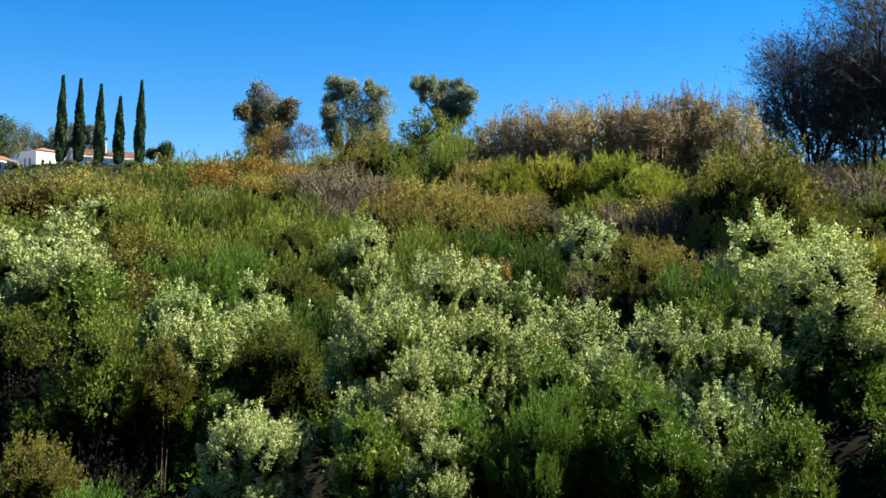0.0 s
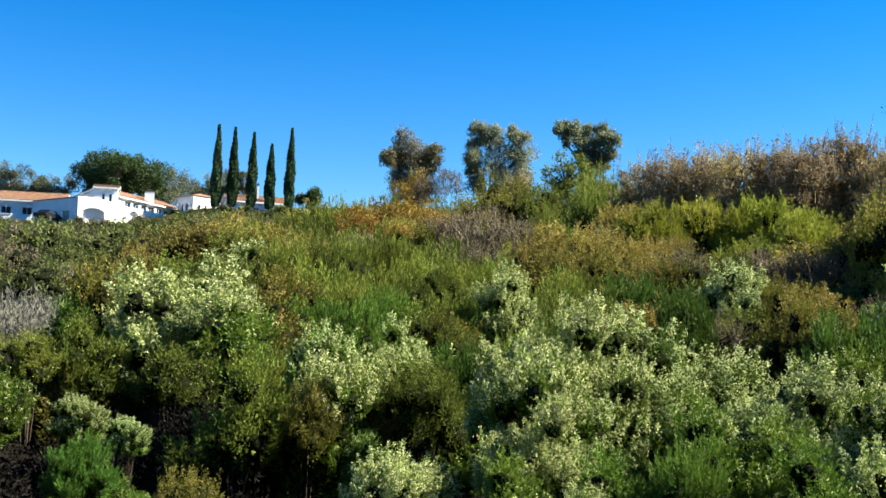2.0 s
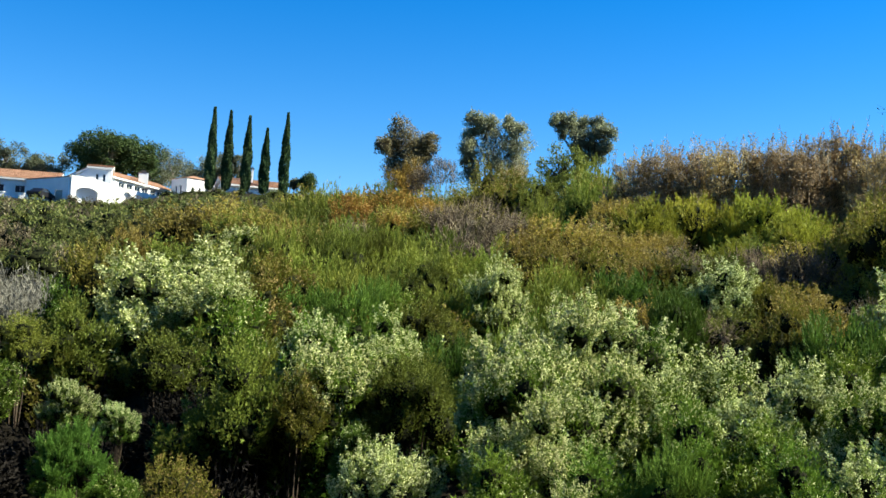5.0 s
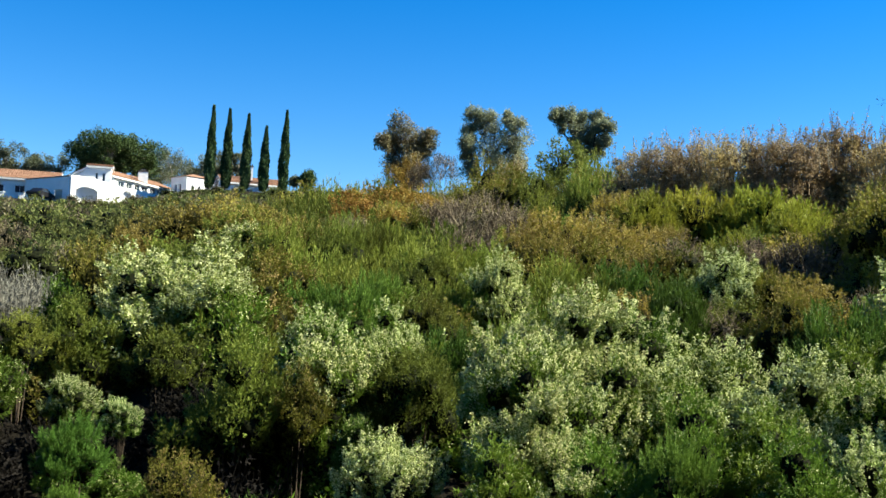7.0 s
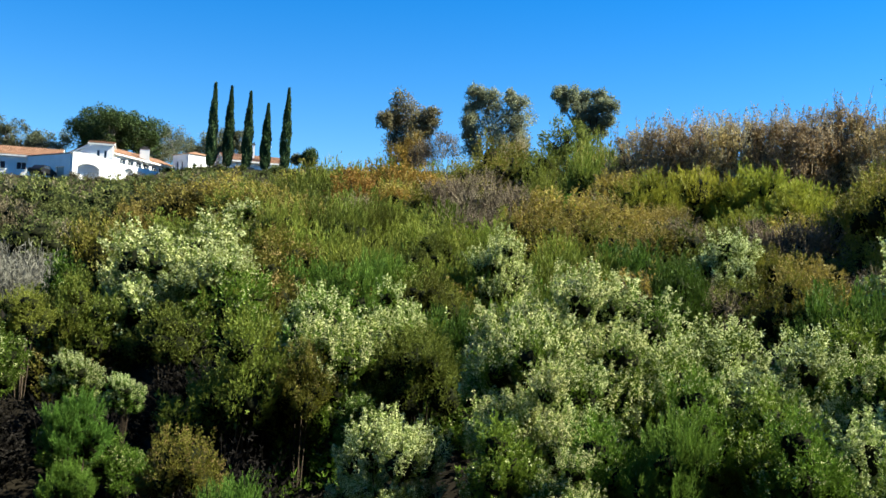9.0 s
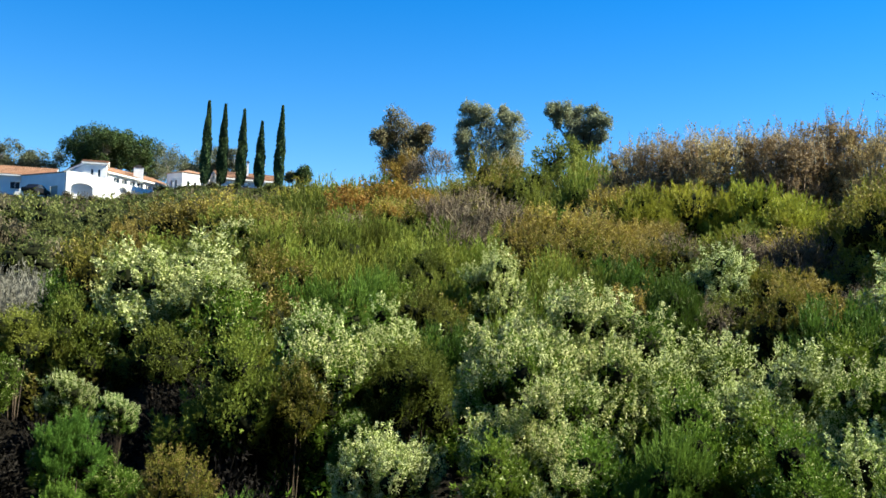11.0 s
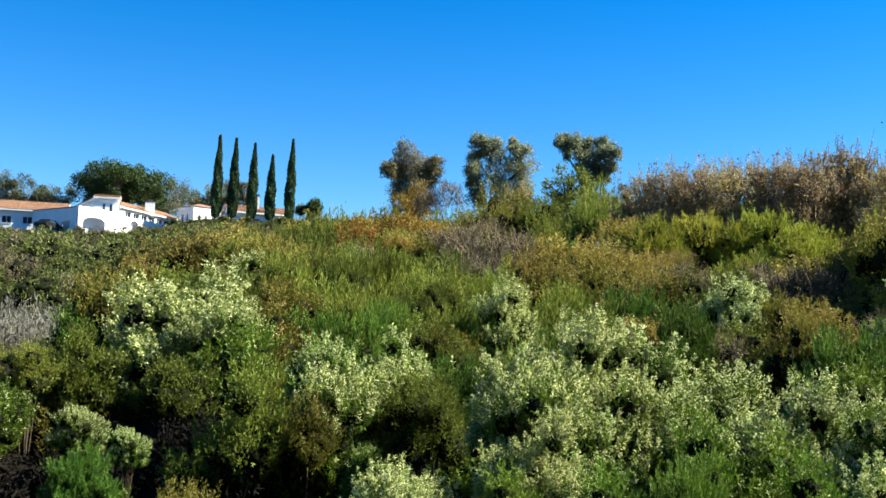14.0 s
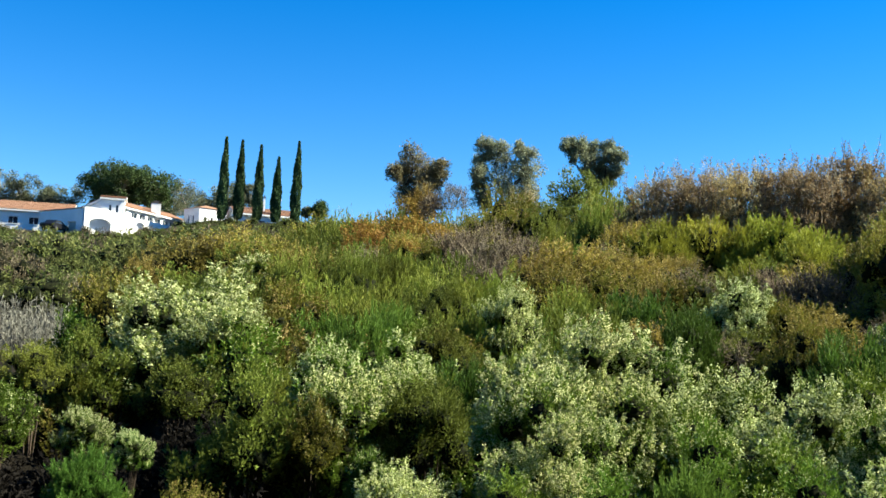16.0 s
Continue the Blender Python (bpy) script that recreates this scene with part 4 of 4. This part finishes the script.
# behind the house
broad_tree("stone_pine", *by_house(-4.9, 20), 12.7, 13.4, 81, L_PINE, "broad dark green pine behind the white house", "pine", n=170, low=0.12, per=200, leaf=(0.38, 0.16), clump=0.13, lobes=5)
for i, (u, v, h, w) in enumerate(((-21, 26, 10, 7), (-15, 24, 8.5, 7), (5, 26, 10, 8), (9.5, 30, 10.5, 8), (13, 26, 9.0, 6), (-26, 24, 11, 8), (1, 30, 10, 7))):
    broad_tree("eucalyptus_tree", *by_house(u, v), h, w, 90 + i, L_FAR, "hazy grey-green eucalyptus behind the house", "eucalyptus", n=80, low=0.06, per=120, leaf=(0.3, 0.13), lobes=4, heads_at=(0.35, 0.8))
broad_tree("round_tree", *by_house(20.2, -1), 2.6, 2.4, 96, L_FAR, "low grey-green tree beside the cypresses", n=20, low=0.05, per=120, leaf=(0.25, 0.12), lobes=1, clump=0.3)
broad_tree("round_tree", *by_house(21.9, -2), 4.0, 3.6, 97, L_PINE, "small round dark tree on the ridge", n=44, low=0.12, per=120, leaf=(0.25, 0.12), lobes=1, clump=0.27, heads_at=(0.5, 0.52))


# dry stalks in the hollow left of the slope
rng = np.random.default_rng(17)
n = 1100
ra, rd = np.radians(rng.uniform(-27, -20.3, n)), rng.uniform(50, 60, n)
A = np.stack([rd * np.sin(ra), rd * np.cos(ra), np.zeros(n)], 1)
A[:, 2] = [ground(x, y) - 0.1 for x, y, _ in A]
B = A + np.stack([rng.normal(size=n) * 0.3, rng.normal(size=n) * 0.3, rng.uniform(0.7, 1.9, n)], 1)
P, D = along(rng, A, B, 4, 0.4)
stalks = mesh_object("dry_stalks", *join(stick_mesh(A, B, 0.022, 0.008), leaf_mesh(rng, P, unit(D + rng.normal(size=D.shape) * 0.5), 0.3, 0.05)), TWIG_PALE, label="pale bleached dry stalks in the hollow", kind="stuff")
tagged(stalks, category="dry grass")


# ---------------------------------------------------------------- the white house
house = new("house")
house.location, house.rotation_euler = (HX, HY, 17.9), (0, 0, HTURN)
tagged(house, "white stucco house with low clay tile roofs on the hilltop", "house")


def part(name, bm, mat, parent, label=""):
    me = bpy.data.meshes.new(name)
    bm.normal_update()
    bm.to_mesh(me)
    bm.free()
    me.materials.append(mat)
    ob = new(name, me)
    ob.parent = parent
    return tagged(ob, label=label)


def prism(bm, plan, w0, tops):
    """A block on a plan of (u, v) corners from w0 up to the height of each corner."""
    lo = [bm.verts.new((u, v, w0)) for u, v in plan]
    hi = [bm.verts.new((u, v, w)) for (u, v), w in zip(plan, tops)]
    k = len(plan)
    bm.faces.new(lo[::-1])
    bm.faces.new(hi)
    for i in range(k):
        bm.faces.new((lo[i], lo[(i + 1) % k], hi[(i + 1) % k], hi[i]))


class Front:
    """A stretch of wall from (u, v) a to b, seen from the side to the right of its back."""

    def __init__(self, a, b, thick=0.3):
        self.a, self.b = Vector(a), Vector(b)
        self.d = (self.b - self.a).normalized()
        self.n = Vector((self.d.y, -self.d.x))
        self.thick, self.length = thick, (self.b - self.a).length

    def at(self, s, out=0.0):
        q = self.a + self.d * s + self.n * out
        return q.x, q.y

    def block(self, bm, s0, s1, w0, w1, o0, o1):
        tops = w1 if isinstance(w1, tuple) else (w1, w1)
        prism(bm, [self.at(s0, o1), self.at(s1, o1), self.at(s1, o0), self.at(s0, o0)], w0, (tops[0], tops[1], tops[1], tops[0]))

    def wall(self, w0, top, openings=(), parent=None):
        """top: a function of s. openings: (s0, s1, w0, w1)."""
        cuts = sorted({0.0, self.length, *(c for o in openings for c in o[:2])})
        bm = bmesh.new()
        for s0, s1 in zip(cuts, cuts[1:]):
            here = [o for o in openings if o[0] <= s0 + 1e-6 and o[1] >= s1 - 1e-6]
            low = w0
            for o in sorted(here, key=lambda q: q[2]):
                if o[2] > low:
                    self.block(bm, s0, s1, low, o[2], -self.thick, 0)
                low = o[3]
            self.block(bm, s0, s1, low, (top(s0 + 1e-4), top(s1 - 1e-4)), -self.thick, 0)
        part("wall", bm, STUCCO, parent)

    def window(self, s0, s1, w0, w1, parent, bars=1):
        bm = bmesh.new()
        t = 0.06
        self.block(bm, s0, s1, w0, w0 + t, -0.2, -0.1)
        self.block(bm, s0, s1, w1 - t, w1, -0.2, -0.1)
        self.block(bm, s0, s0 + t, w0 + t, w1 - t, -0.2, -0.1)
        self.block(bm, s1 - t, s1, w0 + t, w1 - t, -0.2, -0.1)
        for i in range(bars):
            c = s0 + (s1 - s0) * (i + 1) / (bars + 1)
            self.block(bm, c - 0.025, c + 0.025, w0 + t, w1 - t, -0.19, -0.11)
        win = part("window", bm, FRAME, parent, "white-framed window with dark glass")
        bm = bmesh.new()
        self.block(bm, s0 + t, s1 - t, w0 + t, w1 - t, -0.17, -0.15)
        part("pane", bm, GLASS, win, "dark reflecting glass")
        bm = bmesh.new()
        self.block(bm, s0 - 0.05, s1 + 0.05, w0 - 0.07, w0 - 0.003, -0.1, 0.07)
        part("sill", bm, STUCCO, win)


def tile_slope(front, s0, s1, o_eave, w_eave, o_ridge, w_ridge, parent):
    """A roof slope of barrel tiles: rounded ribs that run from eave to ridge, in overlapping courses."""
    bm = bmesh.new()
    cols = max(2, int((s1 - s0) / 0.14))
    rows = max(2, int(abs(o_eave - o_ridge) / 0.42))
    grid = []
    for j in range(rows):
        for lift in (0.05, 0.0):
            f = (j + (1 if lift == 0.0 else 0)) / rows
            row = []
            for i in range(cols + 1):
                s = s0 + (s1 - s0) * i / cols
                x, y = front.at(s, o_eave + (o_ridge - o_eave) * f)
                row.append(bm.verts.new((x, y, w_eave + (w_ridge - w_eave) * f + lift + 0.07 * (i % 2))))
            grid.append(row)
    for r0, r1 in zip(grid, grid[1:]):
        for i in range(cols):
            bm.faces.new((r0[i], r0[i + 1], r1[i + 1], r1[i]))
    slope = part("roof", bm, TILE, parent, "orange clay barrel tiles")
    bm = bmesh.new()
    a, b = front.at(s0, o_eave), front.at(s1, o_eave)
    c, d = front.at(s1, o_ridge), front.at(s0, o_ridge)
    lo = [bm.verts.new((*p, w - 0.2)) for p, w in ((a, w_eave), (b, w_eave), (c, w_ridge), (d, w_ridge))]
    hi = [bm.verts.new((*p, w - 0.02)) for p, w in ((a, w_eave), (b, w_eave), (c, w_ridge), (d, w_ridge))]
    bm.faces.new(lo[::-1]), bm.faces.new(hi)
    for i in range(4):
        bm.faces.new((lo[i], lo[(i + 1) % 4], hi[(i + 1) % 4], hi[i]))
    part("fascia", bm, FRAME, slope, "white painted eave board")


def gabled(a, b, depth, base, eave, ridge, windows=(), over=0.45):
    """A wing with a front from a to b, tile roof with the ridge along it, and gable ends."""
    f = Front(a, b)
    f.wall(base, lambda s: eave, [(s0, s1, w0, w1) for s0, s1, w0, w1, *_ in windows], house)
    for s0, s1, w0, w1, *bars in windows:
        f.window(s0, s1, w0, w1, house, bars[0] if bars else 1)
    for s in (0.15, f.length - 0.15):
        bm = bmesh.new()
        p, q, r_ = f.at(s, -0.302), f.at(s, -depth / 2), f.at(s, -depth + 0.302)
        side = f.d * 0.148
        for e0, e1, t0, t1 in ((p, q, eave, ridge - 0.12), (q, r_, ridge - 0.12, eave)):
            e0, e1 = Vector(e0), Vector(e1)
            prism(bm, [e0 - side, e0 + side, e1 + side, e1 - side], base, (t0, t0, t1, t1))
        part("gable_wall", bm, STUCCO, house)
    g = Front(f.at(f.length, -depth), f.at(0, -depth))
    g.wall(base, lambda s: eave, (), house)
    rise = (ridge - eave) / (depth / 2)
    tile_slope(f, -over, f.length + over, over, eave - over * rise + 0.2, -depth / 2, ridge + 0.2, house)
    tile_slope(g, -over, f.length + over, over, eave - over * rise + 0.2, -depth / 2, ridge + 0.2, house)
    return f


def chimney(u, v, w0, w1, size, cap=STUCCO, cap_size=0.12):
    bm = bmesh.new()
    s = size / 2
    prism(bm, [(u - s, v - s), (u + s, v - s), (u + s, v + s), (u - s, v + s)], w0, (w1,) * 4)
    ch = part("chimney", bm, STUCCO, house, "white stucco chimney")
    bm = bmesh.new()
    s += cap_size
    prism(bm, [(u - s, v - s), (u + s, v - s), (u + s, v + s), (u - s, v + s)], w1 + 0.003, (w1 + 0.14,) * 4)
    s = size * 0.28
    prism(bm, [(u - s, v - s), (u + s, v - s), (u + s, v + s), (u - s, v + s)], w1 + 0.14, (w1 + 0.42,) * 4)
    part("cap", bm, cap, ch)


# west wing
gabled((-21.8, 0), (-11.6, 0), 8, -3.6, 2.1, 3.6, [(2.4, 3.65, 0.25, 1.25), (5.0, 6.25, 0.25, 1.25)])
# garage block with a flat coped roof
gar = Front((-15.4, -0.4), (-9.6, -7))
gar.wall(-3.6, lambda s: 2.0, [(5.9, 7.6, -3.6, 0.4)], house)
bm = bmesh.new()
gar.block(bm, -0.1, gar.length + 0.05, 2.003, 2.15, -0.4, 0.06)
part("coping", bm, COPING, house, "dark coping of the flat roof")
bm = bmesh.new()
gar.block(bm, 5.95, 7.55, -3.5, 0.36, -0.27, -0.2)
part("garage_door", bm, DOOR, house, "pale beige garage door")
# terrace wall that steps down the slope
ter = Front((-9.3, -7.1), (2.4, -0.6), 0.35)


def step_top(s):
    f = s / ter.length
    return float(np.interp(f, [0, 0.02, 0.22, 0.3, 0.42, 0.5, 0.52, 0.7, 0.72, 1], [2.2, 2.25, 2.2, 2.0, 1.9, 1.75, 1.5, 1.4, 1.15, 0.95]))


arch = [(0.7 + 0.2 * i, 0.9 + 0.2 * i, -3.6, 0.15 + 0.75 * math.sqrt(max(0.0, 1 - ((i - 7) / 7.8) ** 2))) for i in range(15)]
niche = [(7.3 + 0.15 * i, 7.45 + 0.15 * i, -0.4, 0.45 + 0.6 * math.sqrt(max(0.0, 1 - ((i - 3.5) / 4.2) ** 2))) for i in range(8)]
ter.wall(-3.6, step_top, [o for o in arch + niche], house)
bm = bmesh.new()
ter.block(bm, 0.4, 4.2, -3.6, 1.2, -1.3, -1.1)
part("alcove", bm, STUCCO, house)
bm = bmesh.new()
ter.block(bm, 7.0, 8.8, -1.2, 1.2, -0.62, -0.45)
part("niche", bm, STUCCO, house)
# tower and its lean-to
tow = Front((-7.6, -2), (-4.6, -2))
tow.wall(-1, lambda s: 4.2, [(0.95, 1.35, 2.3, 3.4), (1.85, 2.25, 2.3, 3.4)], house)
tow.window(0.95, 1.35, 2.3, 3.4, house, 0)
tow.window(1.85, 2.25, 2.3, 3.4, house, 0)
bm = bmesh.new()
prism(bm, [(-7.6, -1.697), (-7.3, -1.697), (-7.3, 2.5), (-7.6, 2.5)], -1, (4.2,) * 4)
prism(bm, [(-4.9, -1.697), (-4.6, -1.697), (-4.6, 2.5), (-4.9, 2.5)], -1, (4.2,) * 4)
prism(bm, [(-7.297, 2.2), (-4.903, 2.2), (-4.903, 2.5), (-7.297, 2.5)], -1, (4.2,) * 4)
part("tower_wall", bm, STUCCO, house)
tile_slope(tow, -0.25, 3.25, 0.3, 4.25, -2.25, 4.85, house)
back = Front((-4.6, 2.5), (-7.6, 2.5))
tile_slope(back, -0.25, 3.25, 0.3, 4.25, -2.25, 4.85, house)
bm = bmesh.new()
prism(bm, [(-9.8, -1.2), (-7.604, -1.2), (-7.604, 2.2), (-9.8, 2.2)], -1, (2.5, 4.0, 4.0, 2.5))
part("lean_to", bm, STUCCO, house)
# long garden wing
gabled((-4.4, 0.2), (4.0, 12.6), 7, -1, 3.35, 4.65, [(1.2 + 1.9 * i, 2.6 + 1.9 * i, 1.5, 2.9, 1) for i in range(7)])
chimney(-0.5, 6.2, 3.0, 5.0, 1.35, IRON, 0.05)
# pavilion
pav_l, pav_r = Front((3.5, 9.2), (5.6, 6)), Front((5.6, 6), (9.6, 8.2))
wl = [(0.9, 1.4, 2.1, 3.9), (2.0, 2.5, 2.1, 3.9)]
wr = [(0.8, 1.2, 2.1, 3.7), (1.95, 2.35, 2.1, 3.7), (3.1, 3.5, 2.1, 3.7)]
for f, ws in ((pav_l, wl), (pav_r, wr)):
    f.wall(-1, lambda s: 4.9, ws, house)
    for q in ws:
        f.window(*q, house, 0)
bm = bmesh.new()
far = (9.6 + 3.5 - 5.6, 8.2 + 9.2 - 6)
prism(bm, [(9.6, 8.2), far, (far[0] - 0.25, far[1] - 0.3), (9.25, 8.4)], -1, (4.9,) * 4)
prism(bm, [far, (3.5, 9.2), (3.85, 9.2), (far[0], far[1] - 0.35)], -1, (4.9,) * 4)
part("pavilion_wall", bm, STUCCO, house)
bm = bmesh.new()
cx, cy = (9.6 + 3.5) / 2, (8.2 + 9.2) / 2
ring = [bm.verts.new((cx + (u - cx) * 1.08, cy + (v - cy) * 1.08, 4.95)) for u, v in ((5.6, 6), (9.6, 8.2), far, (3.5, 9.2))]
low = [bm.verts.new((q.co.x, q.co.y, 4.904)) for q in ring]
tip = bm.verts.new((cx, cy, 5.6))
for i in range(4):
    bm.faces.new((ring[i], ring[(i + 1) % 4], tip))
    bm.faces.new((low[i], low[(i + 1) % 4], ring[(i + 1) % 4], ring[i]))
bm.faces.new(low[::-1])
part("pavilion_roof", bm, TILE, house, "low hipped clay tile roof")
# east wing behind the cypresses
gabled((11.0, 8), (19.6, 9), 6, -1, 4.7, 5.9, [(1.2, 2.2, 2.7, 3.9), (3.4, 4.4, 2.7, 3.9), (6.0, 7.0, 2.7, 3.9)])
chimney(17.2, 8.6, 4.9, 7.1, 0.6)
chimney(15.2, 10.0, 5.4, 7.5, 0.3, IRON, 0.1)
bm = bmesh.new()
rail = Front((2.6, -0.4), (6.0, 3.0), 0.12)
rail.block(bm, 0, rail.length, 1.05, 1.15, -0.12, 0)
rail.block(bm, 0, rail.length, 0.65, 0.72, -0.12, 0)
for i in range(6):
    rail.block(bm, i * 0.93, i * 0.93 + 0.12, -1, 1.047, -0.12, 0)
part("terrace_rail", bm, FRAME, house, "white terrace rail")


# ---------------------------------------------------------------- parked car


def parked_car(u, v, turn):
    x, y = by_house(u, v)
    root = new("car")
    root.location, root.rotation_euler = (x, y, ground(x, y)), (0, 0, HTURN + turn)
    tagged(root, "black saloon car parked beside the garage", "car")
    profile = ((-2.2, 0.45), (-2.25, 0.75), (-2.1, 0.92), (-1.5, 0.98), (-0.9, 1.4), (0.5, 1.42), (1.2, 1.0), (2.05, 0.86), (2.25, 0.65), (2.2, 0.4))
    bm = bmesh.new()
    rows = []
    for side, pinch in ((-0.88, 0), (-0.80, 1), (0.80, 1), (0.88, 0)):
        rows.append([bm.verts.new((px, side * (0.82 if pz > 1.2 else 1), pz + (0.03 if pinch else -0.02))) for px, pz in profile])
    for r0, r1 in zip(rows, rows[1:]):
        for i in range(len(profile)):
            j = (i + 1) % len(profile)
            bm.faces.new((r0[i], r1[i], r1[j], r0[j]))
    bm.faces.new(rows[0]), bm.faces.new(rows[-1][::-1])
    body = part("body", bm, CAR_PAINT, root)
    for s in (-1, 1):
        bm = bmesh.new()
        quad = [(-1.25, 1.0), (-0.82, 1.33), (0.42, 1.35), (0.98, 1.02)]
        a = [bm.verts.new((px, s * (0.885 if pz < 1.2 else 0.73), pz)) for px, pz in quad]
        b_ = [bm.verts.new((px, s * (0.865 if pz < 1.2 else 0.71), pz)) for px, pz in quad]
        bm.faces.new(a), bm.faces.new(b_[::-1])
        for i in range(4):
            bm.faces.new((a[i], b_[i], b_[(i + 1) % 4], a[(i + 1) % 4]))
        part("side_window", bm, GLASS, body, "dark side glass")
        bm = bmesh.new()
        bmesh.ops.create_uvsphere(bm, u_segments=8, v_segments=6, radius=0.12, matrix=Matrix.Translation((2.17, s * 0.62, 0.7)))
        part("headlight", bm, CHROME, body, "clear headlight")
        for wx in (-1.35, 1.4):
            bm = bmesh.new()
            bmesh.ops.create_cone(bm, cap_ends=True, segments=18, radius1=0.33, radius2=0.33, depth=0.22, matrix=pose(wx, s * 0.8, 0.33, 90))
            wheel = part("wheel", bm, RUBBER, root, "black tyre")
            bm = bmesh.new()
            bmesh.ops.create_cone(bm, cap_ends=True, segments=14, radius1=0.2, radius2=0.17, depth=0.03, matrix=pose(wx, s * 0.925, 0.33, 90 * s))
            part("rim", bm, CHROME, wheel, "metal rim")
    return root


parked_car(-12.9, -6.4, 1.2)
